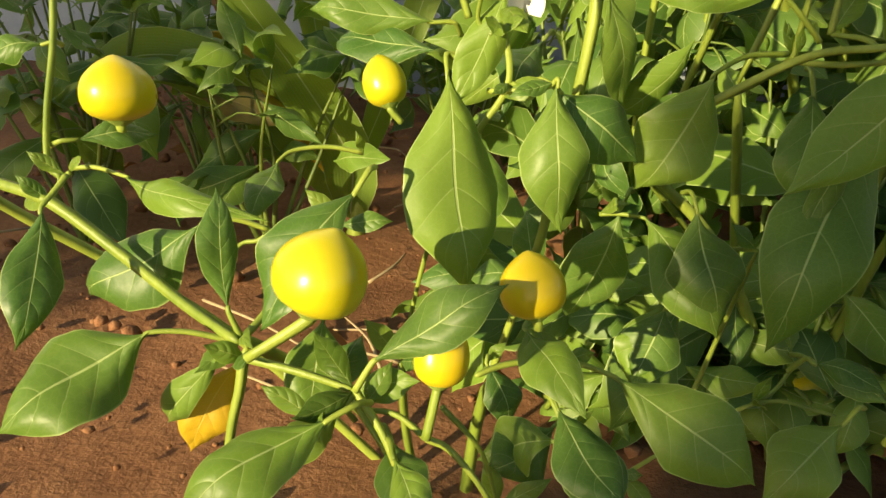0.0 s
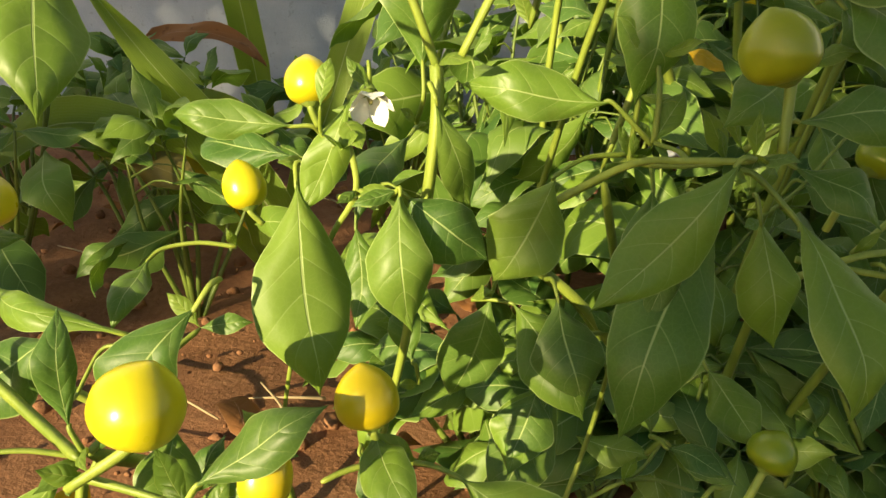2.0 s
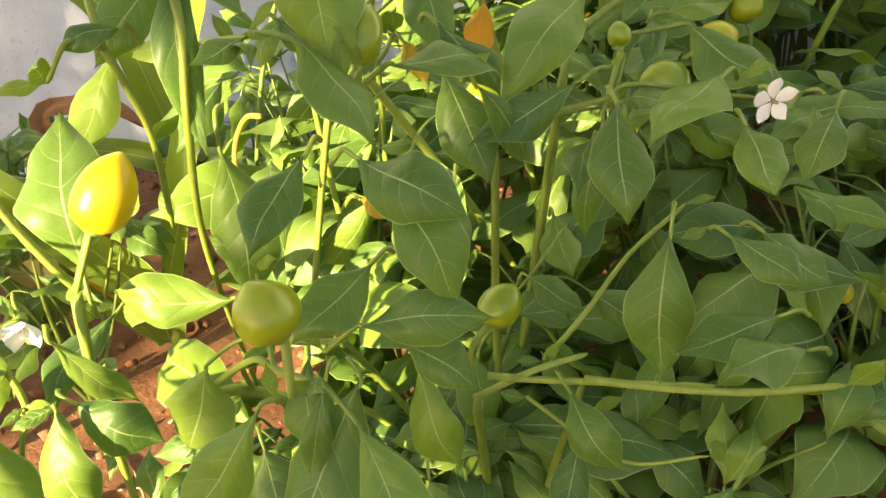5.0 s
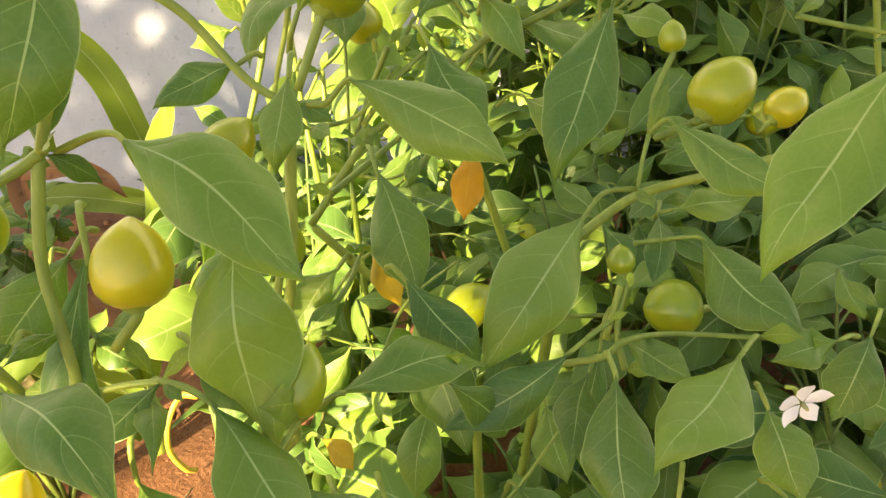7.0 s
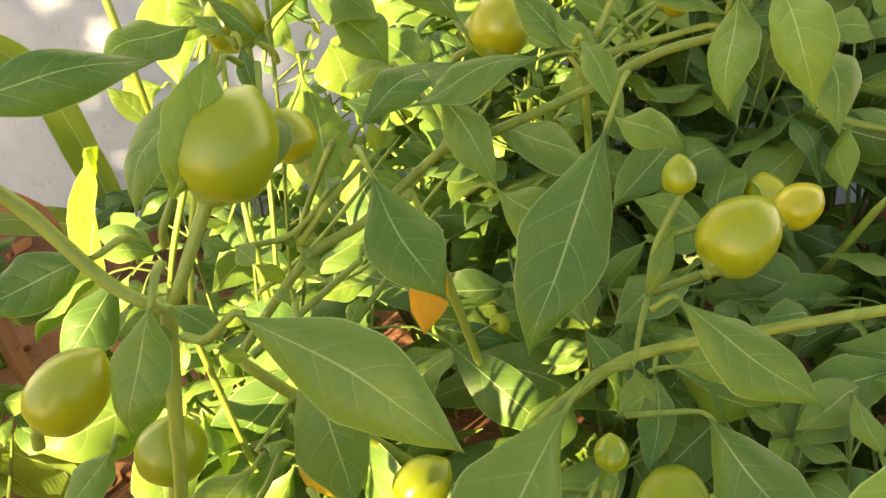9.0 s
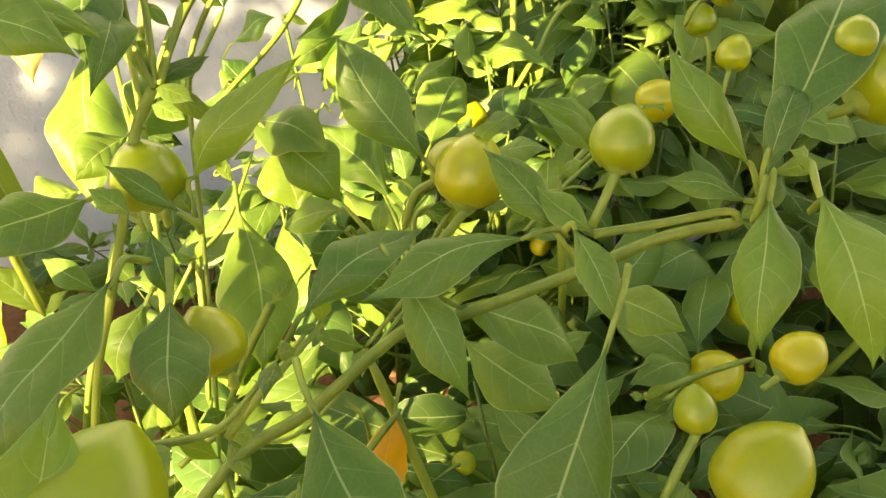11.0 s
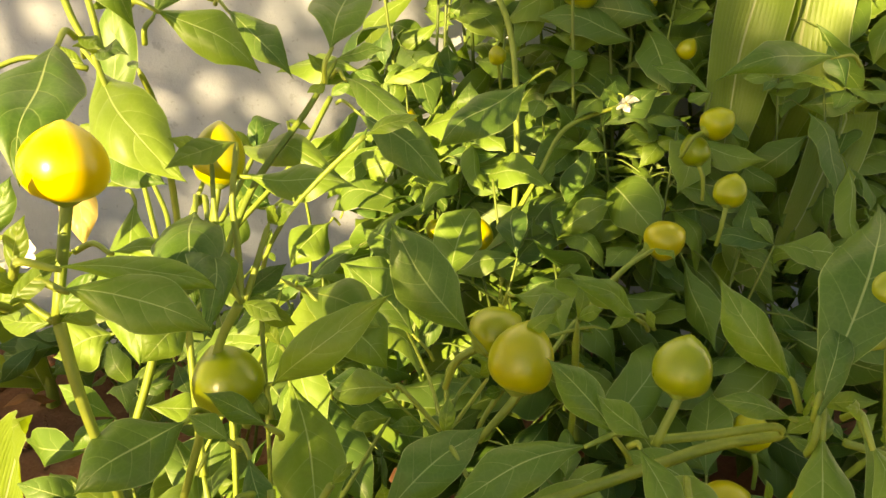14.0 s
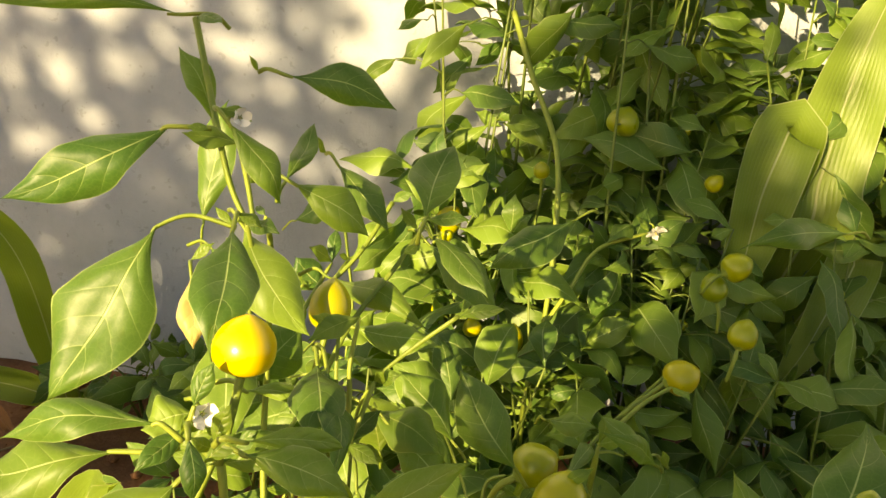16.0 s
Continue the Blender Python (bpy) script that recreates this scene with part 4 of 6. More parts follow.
leaf(plant_c, (0.166, 0.577, 0.388), (0.158, 0.554, 0.348), 0.025, (0.30, -0.85, 0.43), 0.10, 0.06, [(0.167, 0.583, 0.393), (0.167, 0.591, 0.392)], 'orange')
leaf(plant_c, (0.132, 0.434, 0.391), (0.145, 0.424, 0.367), 0.016, (0.46, -0.69, 0.55), 0.15, 0.20, [(0.129, 0.437, 0.394), (0.127, 0.441, 0.392)], 'yellow')
leaf(plant_c, (0.274, 0.482, 0.385), (0.314, 0.492, 0.386), 0.023, (0.14, -0.58, 0.80), 0.09, 0.26, [(0.269, 0.482, 0.384), (0.266, 0.486, 0.379)])
leaf(plant_c, (0.267, 0.483, 0.383), (0.261, 0.443, 0.366), 0.016, (-0.10, -0.38, 0.92), 0.04, 0.08, [(0.269, 0.491, 0.385), (0.270, 0.500, 0.381)])
leaf(plant_c, (0.162, 0.473, 0.477), (0.190, 0.448, 0.439), 0.030, (0.23, -0.72, 0.65), 0.05, 0.23, [(0.158, 0.479, 0.482), (0.154, 0.489, 0.481)])
leaf(plant_c, (0.073, 0.310, 0.432), (0.081, 0.276, 0.444), 0.007, (0.74, 0.35, 0.57), 0.05, 0.24, [(0.071, 0.317, 0.430), (0.067, 0.324, 0.424)])
leaf(plant_c, (0.057, 0.344, 0.443), (0.022, 0.329, 0.407), 0.024, (0.29, -0.95, 0.10), 0.12, 0.21, [(0.061, 0.348, 0.448), (0.060, 0.354, 0.445)])
leaf(plant_c, (0.134, 0.389, 0.505), (0.146, 0.404, 0.537), 0.018, (0.34, -0.90, 0.28), 0.15, 0.30, [(0.131, 0.388, 0.499), (0.128, 0.392, 0.493)])
leaf(plant_c, (0.225, 0.531, 0.501), (0.170, 0.510, 0.487), 0.021, (-0.01, -0.55, 0.84), 0.06, 0.15, [(0.233, 0.536, 0.501), (0.238, 0.545, 0.494)])
leaf(plant_c, (0.098, 0.365, 0.537), (0.138, 0.397, 0.539), 0.014, (0.53, -0.68, 0.50), 0.08, 0.10, [(0.091, 0.362, 0.536), (0.083, 0.365, 0.532)])
leaf(plant_c, (0.125, 0.409, 0.398), (0.099, 0.399, 0.368), 0.022, (-0.11, -0.91, 0.40), 0.05, 0.29, [(0.128, 0.412, 0.401), (0.128, 0.416, 0.398)])
leaf(plant_c, (0.159, 0.385, 0.405), (0.187, 0.372, 0.372), 0.023, (0.39, -0.69, 0.60), 0.14, 0.07, [(0.154, 0.388, 0.409), (0.150, 0.394, 0.405)])
leaf(plant_c, (0.317, 0.362, 0.258), (0.259, 0.337, 0.252), 0.027, (0.11, -0.48, 0.87), 0.12, 0.21, [(0.327, 0.368, 0.257), (0.335, 0.377, 0.248)])
leaf(plant_c, (0.265, 0.374, 0.301), (0.259, 0.354, 0.224), 0.038, (-0.18, -0.95, 0.27), 0.13, 0.07, [(0.267, 0.381, 0.311), (0.269, 0.391, 0.306)])
leaf(plant_c, (0.287, 0.358, 0.305), (0.317, 0.341, 0.284), 0.022, (0.13, -0.68, 0.73), 0.10, 0.14, [(0.283, 0.362, 0.307), (0.281, 0.368, 0.303)])
leaf(plant_c, (0.361, 0.448, 0.335), (0.340, 0.425, 0.300), 0.028, (-0.40, -0.62, 0.67), 0.12, 0.14, [(0.365, 0.454, 0.340), (0.369, 0.462, 0.338)])
leaf(plant_c, (0.311, 0.390, 0.291), (0.344, 0.381, 0.263), 0.034, (0.32, -0.74, 0.60), 0.05, 0.20, [(0.306, 0.393, 0.294), (0.304, 0.398, 0.290)])
leaf(plant_c, (0.213, 0.349, 0.224), (0.240, 0.327, 0.188), 0.029, (-0.13, -0.88, 0.46), 0.11, 0.19, [(0.209, 0.355, 0.228), (0.208, 0.363, 0.225)])
leaf(plant_c, (0.219, 0.349, 0.194), (0.205, 0.319, 0.150), 0.023, (-0.09, -0.81, 0.58), 0.08, 0.08, [(0.222, 0.356, 0.200), (0.225, 0.365, 0.196)])
leaf(plant_c, (0.237, 0.440, 0.334), (0.225, 0.415, 0.276), 0.022, (-0.35, -0.84, 0.42), 0.14, 0.09, [(0.239, 0.447, 0.343), (0.243, 0.458, 0.343)])
leaf(plant_c, (0.158, 0.397, 0.381), (0.180, 0.368, 0.330), 0.032, (-0.00, -0.87, 0.50), 0.07, 0.12, [(0.155, 0.405, 0.389), (0.154, 0.416, 0.389)])
leaf(plant_c, (0.223, 0.379, 0.375), (0.172, 0.355, 0.354), 0.023, (0.12, -0.79, 0.60), 0.12, 0.15, [(0.231, 0.386, 0.378), (0.238, 0.397, 0.376)])
pepper(plant_c, (0.104, 0.303, 0.445), (0.103, 0.314, 0.468), 0.0218, [(0.096, 0.299, 0.434)])
pepper(plant_c, (0.141, 0.305, 0.405), (0.146, 0.316, 0.424), 0.0147, [(0.140, 0.305, 0.398), (0.134, 0.304, 0.392)])
pepper(plant_c, (0.165, 0.439, 0.348), (0.184, 0.450, 0.362), 0.0217, [(0.157, 0.438, 0.343)])
pepper(plant_c, (0.281, 0.443, 0.352), (0.256, 0.435, 0.358), 0.0262, [(0.289, 0.447, 0.350)])
pepper(plant_c, (0.284, 0.479, 0.433), (0.306, 0.494, 0.454), 0.0279, [(0.280, 0.480, 0.430), (0.263, 0.477, 0.424)])
pepper(plant_c, (0.352, 0.611, 0.384), (0.374, 0.623, 0.399), 0.0244, [(0.344, 0.609, 0.377)])
pepper(plant_c, (0.246, 0.432, 0.378), (0.245, 0.438, 0.390), 0.0121, [(0.238, 0.420, 0.351)])
pepper(plant_c, (0.270, 0.480, 0.463), (0.270, 0.486, 0.476), 0.0120, [(0.262, 0.472, 0.446), (0.260, 0.467, 0.430)])
pepper(plant_c, (0.142, 0.393, 0.505), (0.153, 0.408, 0.528), 0.0245, [(0.132, 0.382, 0.482)])
pepper(plant_c, (0.102, 0.400, 0.403), (0.105, 0.403, 0.425), 0.0226, [(0.099, 0.392, 0.384)])
pepper(plant_c, (0.104, 0.359, 0.462), (0.118, 0.370, 0.477), 0.0176, [(0.101, 0.359, 0.456)])
flower(plant_c, (0.302, 0.361, 0.365), (0.30, -0.93, -0.12), .014, (0.296, 0.363, 0.371))
pepper(plant_c, (0.036, 0.323, 0.450), (0.034, 0.340, 0.468), 0.0210, [(0.038, 0.315, 0.435), (0.040, 0.312, 0.417)])
branch(plant_c, 0.0022, [(0.040, 0.312, 0.417), (0.042, 0.316, 0.402), (0.042, 0.324, 0.375), (0.033, 0.334, 0.331)])
branch(plant_c, 0.0016, [(0.040, 0.312, 0.417), (0.033, 0.302, 0.422), (0.025, 0.294, 0.409)])
leaf(plant_c, (0.082, 0.330, 0.520), (0.083, 0.302, 0.489), 0.019, (0.10, -0.70, 0.83), 0.13, 0.15, [(0.080, 0.335, 0.524), (0.076, 0.343, 0.521)])
leaf(plant_c, (-0.013, 0.410, 0.404), (-0.031, 0.365, 0.348), 0.028, (0.14, -0.69, 0.82), 0.07, 0.15, [(-0.014, 0.415, 0.407), (-0.014, 0.422, 0.402)], 'lime')
leaf(plant_c, (0.028, 0.372, 0.467), (0.013, 0.359, 0.472), 0.013, (0.23, -0.68, 0.81), 0.07, 0.12, [(0.028, 0.375, 0.469), (0.028, 0.381, 0.460)])
leaf(plant_c, (0.131, 0.315, 0.367), (0.178, 0.291, 0.349), 0.032, (-0.14, -0.73, 0.86), 0.12, 0.09, [(0.126, 0.318, 0.369), (0.118, 0.323, 0.361)])
leaf(plant_c, (0.047, 0.317, 0.424), (0.029, 0.300, 0.420), 0.015, (0.47, -0.65, 0.78), 0.11, 0.17, [(0.047, 0.321, 0.425), (0.047, 0.327, 0.416)])
leaf(plant_c, (0.108, 0.388, 0.319), (0.126, 0.376, 0.311), 0.013, (-0.10, -0.73, 0.85), 0.10, 0.09, [(0.103, 0.391, 0.319), (0.096, 0.395, 0.310)], 'yellow')
leaf(plant_c, (0.084, 0.400, 0.414), (0.070, 0.385, 0.391), 0.019, (-0.08, -0.72, 0.85), 0.06, 0.14, [(0.083, 0.404, 0.415), (0.080, 0.410, 0.408)])
leaf(plant_c, (0.191, 0.434, 0.245), (0.225, 0.419, 0.226), 0.024, (0.10, -0.70, 0.83), 0.10, 0.17, [(0.188, 0.437, 0.244), (0.185, 0.441, 0.234)])
leaf(plant_c, (0.208, 0.474, 0.269), (0.219, 0.445, 0.234), 0.029, (0.14, -0.69, 0.82), 0.10, 0.12, [(0.207, 0.477, 0.270), (0.206, 0.483, 0.262)])
branch(plant_c, 0.0013, [(0.121, 0.458, 0.314), (0.131, 0.490, 0.328), (0.156, 0.541, 0.328)])
branch(plant_c, 0.0014, [(0.168, 0.419, 0.225), (0.191, 0.432, 0.242), (0.217, 0.452, 0.270)])
branch(plant_c, 0.0012, [(0.085, 0.482, 0.331), (0.099, 0.504, 0.345), (0.114, 0.522, 0.351)])
branch(plant_c, 0.0016, [(0.071, 0.550, 0.377), (0.102, 0.578, 0.396), (0.140, 0.639, 0.431)])
branch(plant_c, 0.0014, [(0.084, 0.574, 0.374), (0.121, 0.581, 0.373), (0.173, 0.656, 0.408)])

# plant_d: branches, leaves, fruit and flowers
branch(plant_d, .0024, [(0.099, 0.549, 0.548), (0.091, 0.545, 0.533), (0.084, 0.537, 0.506), (0.074, 0.532, 0.476), (0.061, 0.527, 0.439), (0.046, 0.521, 0.376)])
branch(plant_d, .0013, [(0.143, 0.583, 0.600), (0.125, 0.580, 0.584), (0.109, 0.579, 0.566), (0.099, 0.578, 0.542), (0.099, 0.564, 0.492), (0.098, 0.554, 0.446), (0.091, 0.549, 0.383)])
branch(plant_d, .0020, [(0.124, 0.556, 0.459), (0.111, 0.555, 0.436), (0.098, 0.551, 0.408)])
branch(plant_d, .0014, [(0.100, 0.549, 0.548), (0.096, 0.550, 0.561), (0.093, 0.555, 0.579), (0.092, 0.562, 0.597)])
branch(plant_d, .0014, [(0.100, 0.549, 0.548), (0.099, 0.556, 0.569), (0.098, 0.560, 0.583), (0.100, 0.567, 0.602)])
branch(plant_d, .0016, [(0.101, 0.550, 0.549), (0.104, 0.554, 0.557), (0.109, 0.563, 0.573)])
branch(plant_d, .0020, [(0.059, 0.508, 0.563), (0.062, 0.504, 0.543), (0.065, 0.503, 0.519), (0.064, 0.510, 0.483)])
branch(plant_d, .0024, [(0.042, 0.619, 0.408), (0.028, 0.661, 0.455), (0.026, 0.678, 0.521), (0.029, 0.672, 0.584), (0.032, 0.652, 0.614)])
branch(plant_d, .0018, [(-0.006, 0.658, 0.714), (0.017, 0.624, 0.665), (0.028, 0.610, 0.642), (0.039, 0.600, 0.628)])
branch(plant_d, .0016, [(0.028, 0.623, 0.660), (0.036, 0.611, 0.643), (0.042, 0.601, 0.628)])
branch(plant_d, .0016, [(0.039, 0.600, 0.628), (0.042, 0.600, 0.613), (0.049, 0.598, 0.593)])
branch(plant_d, .0020, [(0.071, 0.600, 0.529), (0.085, 0.626, 0.565), (0.106, 0.654, 0.593), (0.119, 0.674, 0.614)])
branch(plant_d, .0014, [(0.059, 0.507, 0.564), (0.052, 0.508, 0.569), (0.045, 0.511, 0.576)])
leaf(plant_d, (0.058, 0.581, 0.445), (0.044, 0.563, 0.413), 0.024, (0.11, -0.89, 0.44), 0.13, 0.16, [(0.060, 0.585, 0.449), (0.058, 0.590, 0.446)])
leaf(plant_d, (0.061, 0.597, 0.517), (0.043, 0.578, 0.504), 0.022, (0.48, -0.76, 0.44), 0.15, 0.20, [(0.063, 0.602, 0.519), (0.062, 0.607, 0.517)])
leaf(plant_d, (-0.005, 0.601, 0.621), (-0.041, 0.561, 0.544), 0.052, (0.01, -0.89, 0.47), 0.12, 0.28, [(0.009, 0.608, 0.626), (0.030, 0.611, 0.621)])
leaf(plant_d, (0.007, 0.593, 0.672), (-0.054, 0.564, 0.640), 0.028, (0.23, -0.90, 0.37), 0.09, 0.12, [(0.024, 0.598, 0.672)])
leaf(plant_d, (0.043, 0.495, 0.588), (-0.014, 0.489, 0.578), 0.017, (-0.05, -0.69, 0.73), 0.15, 0.22, [(0.050, 0.496, 0.581)])
leaf(plant_d, (0.022, 0.501, 0.569), (-0.032, 0.490, 0.554), 0.027, (-0.12, -0.55, 0.82), 0.13, 0.06, [(0.042, 0.505, 0.568)])
leaf(plant_d, (0.057, 0.475, 0.581), (0.030, 0.453, 0.555), 0.032, (0.07, -0.80, 0.60), 0.12, 0.13, [(0.061, 0.480, 0.584), (0.061, 0.486, 0.580)])
leaf(plant_d, (0.043, 0.569, 0.635), (0.054, 0.514, 0.603), 0.029, (0.20, -0.48, 0.86), 0.16, 0.30, [(0.041, 0.580, 0.639), (0.037, 0.593, 0.635)])
leaf(plant_d, (0.034, 0.609, 0.623), (0.076, 0.575, 0.586), 0.031, (-0.05, -0.76, 0.65), 0.11, 0.15, [(0.026, 0.618, 0.627), (0.020, 0.629, 0.623)])
leaf(plant_d, (0.054, 0.626, 0.642), (0.093, 0.635, 0.615), 0.023, (0.44, -0.81, 0.39), 0.12, 0.06, [(0.047, 0.627, 0.645), (0.042, 0.633, 0.643)])
leaf(plant_d, (0.043, 0.651, 0.691), (0.100, 0.659, 0.678), 0.023, (0.22, -0.88, 0.43), 0.07, 0.15, [(0.033, 0.653, 0.693), (0.026, 0.660, 0.690)])
leaf(plant_d, (0.009, 0.640, 0.665), (-0.013, 0.652, 0.700), 0.017, (0.30, -0.82, 0.48), 0.12, 0.29, [(0.011, 0.640, 0.659), (0.011, 0.644, 0.653)])
leaf(plant_d, (0.028, 0.608, 0.673), (0.053, 0.610, 0.636), 0.018, (0.59, -0.73, 0.35), 0.12, 0.07, [(0.023, 0.610, 0.678), (0.019, 0.615, 0.678)])
leaf(plant_d, (0.075, 0.485, 0.592), (0.102, 0.520, 0.567), 0.011, (0.82, -0.31, 0.47), 0.11, 0.30, [(0.070, 0.482, 0.595), (0.066, 0.484, 0.590)])
leaf(plant_d, (0.062, 0.473, 0.601), (0.066, 0.466, 0.581), 0.009, (0.45, -0.80, 0.39), 0.10, 0.06, [(0.061, 0.475, 0.603), (0.060, 0.478, 0.602)])
leaf(plant_d, (0.053, 0.499, 0.593), (0.059, 0.505, 0.610), 0.009, (0.18, -0.94, 0.30), 0.10, 0.17, [(0.052, 0.498, 0.589), (0.050, 0.500, 0.585)])
leaf(plant_d, (0.082, 0.566, 0.578), (0.096, 0.519, 0.565), 0.026, (0.07, -0.25, 0.97), 0.14, 0.07, [(0.079, 0.576, 0.579), (0.076, 0.586, 0.573)])
leaf(plant_d, (-0.014, 0.658, 0.715), (-0.122, 0.652, 0.709), 0.015, (0.04, -0.97, 0.25), 0.12, 0.11, [(0.001, 0.664, 0.716), (0.004, 0.678, 0.709)])
leaf(plant_d, (0.044, 0.646, 0.636), (0.047, 0.696, 0.656), 0.015, (0.23, -0.37, 0.90), 0.08, 0.22, [(0.043, 0.640, 0.633), (0.041, 0.642, 0.626)])
leaf(plant_d, (0.062, 0.695, 0.636), (0.100, 0.664, 0.606), 0.021, (-0.11, -0.75, 0.65), 0.12, 0.23, [(0.056, 0.703, 0.640), (0.051, 0.713, 0.637)])
leaf(plant_d, (-0.017, 0.666, 0.567), (-0.011, 0.651, 0.526), 0.020, (0.46, -0.81, 0.37), 0.09, 0.18, [(-0.019, 0.670, 0.572), (-0.022, 0.677, 0.571)], 'pale')
pepper(plant_d, (0.064, 0.518, 0.598), (0.066, 0.522, 0.621), 0.0241, [(0.059, 0.507, 0.564)], True)
pepper(plant_d, (0.078, 0.603, 0.574), (0.079, 0.614, 0.599), 0.0209, [(0.074, 0.598, 0.554)])
flower(plant_d, (0.054, 0.504, 0.588), (0.63, -0.74, 0.24), .010, (0.044, 0.513, 0.587))
flower(plant_d, (0.032, 0.612, 0.675), (0.66, -0.71, 0.23), .009, (0.025, 0.617, 0.673))
leaf(plant_d, (0.112, 0.479, 0.515), (0.091, 0.437, 0.480), 0.028, (-0.12, -0.72, 0.82), 0.09, 0.16, [(0.113, 0.484, 0.518), (0.115, 0.492, 0.513)])
leaf(plant_d, (0.089, 0.515, 0.523), (0.063, 0.487, 0.517), 0.026, (0.15, -0.70, 0.81), 0.06, 0.20, [(0.090, 0.519, 0.524), (0.091, 0.526, 0.517)])
leaf(plant_d, (0.052, 0.556, 0.565), (0.086, 0.557, 0.560), 0.009, (-0.11, -0.72, 0.82), 0.14, 0.15, [(0.045, 0.560, 0.567), (0.034, 0.566, 0.561)])
leaf(plant_d, (0.061, 0.678, 0.571), (0.127, 0.631, 0.569), 0.021, (0.21, -0.72, 0.81), 0.11, 0.10, [(0.053, 0.683, 0.573), (0.042, 0.689, 0.565)], 'lime')
leaf(plant_d, (0.122, 0.671, 0.606), (0.158, 0.637, 0.584), 0.019, (0.07, -0.72, 0.80), 0.10, 0.18, [(0.119, 0.676, 0.609), (0.114, 0.683, 0.604)])
leaf(plant_d, (0.001, 0.687, 0.538), (0.012, 0.639, 0.463), 0.041, (0.10, -0.72, 0.81), 0.12, 0.16, [(-0.003, 0.692, 0.542), (-0.009, 0.701, 0.539)])
leaf(plant_d, (-0.027, 0.722, 0.563), (0.016, 0.699, 0.542), 0.030, (-0.16, -0.72, 0.78), 0.13, 0.15, [(-0.035, 0.727, 0.565), (-0.047, 0.733, 0.558)])
leaf(plant_d, (-0.029, 0.691, 0.453), (-0.060, 0.677, 0.444), 0.038, (0.13, -0.72, 0.81), 0.12, 0.21, [(-0.027, 0.695, 0.454), (-0.022, 0.700, 0.445)])
leaf(plant_d, (-0.070, 0.818, 0.542), (-0.061, 0.860, 0.636), 0.037, (-0.05, -0.73, 0.77), 0.10, 0.21, [(-0.072, 0.820, 0.537), (-0.074, 0.822, 0.520)])
leaf(plant_d, (0.012, 0.687, 0.484), (0.039, 0.712, 0.516), 0.045, (0.29, -0.73, 0.76), 0.07, 0.11, [(0.006, 0.689, 0.482), (-0.004, 0.693, 0.469)])
branch(plant_d, 0.002, [(-0.002, 0.713, 0.482), (-0.016, 0.739, 0.511), (-0.034, 0.772, 0.551)])
branch(plant_d, 0.0022, [(-0.002, 0.713, 0.482), (-0.005, 0.737, 0.506), (-0.022, 0.760, 0.529)])
branch(plant_d, 0.0022, [(0.003, 0.712, 0.479), (0.015, 0.733, 0.518), (0.022, 0.742, 0.536)])
branch(plant_d, 0.0022, [(0.003, 0.712, 0.479), (0.025, 0.736, 0.502), (0.046, 0.769, 0.542)])
branch(plant_d, 0.0032, [(-0.002, 0.713, 0.482), (-0.013, 0.694, 0.427), (-0.044, 0.668, 0.337), (-0.066, 0.652, 0.245)])
branch(plant_d, 0.0022, [(0.047, 0.660, 0.424), (0.047, 0.648, 0.380), (0.045, 0.638, 0.340)])
branch(plant_d, 0.0016, [(0.045, 0.660, 0.424), (0.056, 0.689, 0.434), (0.064, 0.728, 0.463)])
branch(plant_d, 0.0013, [(0.045, 0.660, 0.424), (0.032, 0.648, 0.401), (0.017, 0.643, 0.373)])
leaf(plant_d, (0.012, 1.031, 0.439), (0.062, 1.038, 0.480), 0.049, (0.37, -0.68, 0.85), 0.13, 0.18, [(0.010, 1.033, 0.437), (0.006, 1.036, 0.423)])
leaf(plant_d, (0.010, 0.922, 0.448), (-0.022, 0.922, 0.480), 0.039, (-0.11, -0.71, 0.82), 0.08, 0.09, [(0.011, 0.924, 0.446), (0.012, 0.928, 0.433)])
leaf(plant_d, (0.062, 0.917, 0.436), (0.030, 0.883, 0.406), 0.045, (0.21, -0.69, 0.84), 0.13, 0.13, [(0.064, 0.921, 0.438), (0.068, 0.927, 0.429)])
leaf(plant_d, (-0.004, 0.876, 0.468), (-0.013, 0.842, 0.438), 0.031, (0.34, -0.68, 0.85), 0.06, 0.11, [(-0.002, 0.880, 0.470), (0.002, 0.887, 0.463)])
leaf(plant_d, (-0.060, 1.066, 0.465), (-0.012, 1.064, 0.491), 0.038, (0.31, -0.69, 0.85), 0.14, 0.14, [(-0.066, 1.068, 0.463), (-0.076, 1.071, 0.450)])
leaf(plant_d, (0.054, 1.067, 0.398), (0.101, 1.072, 0.436), 0.053, (-0.28, -0.72, 0.81), 0.12, 0.12, [(0.050, 1.068, 0.395), (0.043, 1.071, 0.380)])
branch(plant_d, 0.002, [(-0.008, 1.080, 0.489), (0.009, 1.041, 0.437), (0.023, 1.005, 0.391), (0.022, 0.979, 0.341)])
branch(plant_d, 0.0016, [(0.012, 1.031, 0.439), (0.003, 0.941, 0.441), (-0.008, 0.886, 0.466)])
branch(plant_d, 0.0026, [(0.071, 0.913, 0.548), (0.047, 0.872, 0.507), (0.003, 0.829, 0.462), (-0.007, 0.817, 0.433)])
branch(plant_d, 0.0013, [(0.019, 0.860, 0.432), (0.001, 0.810, 0.417), (0.031, 0.804, 0.427)])

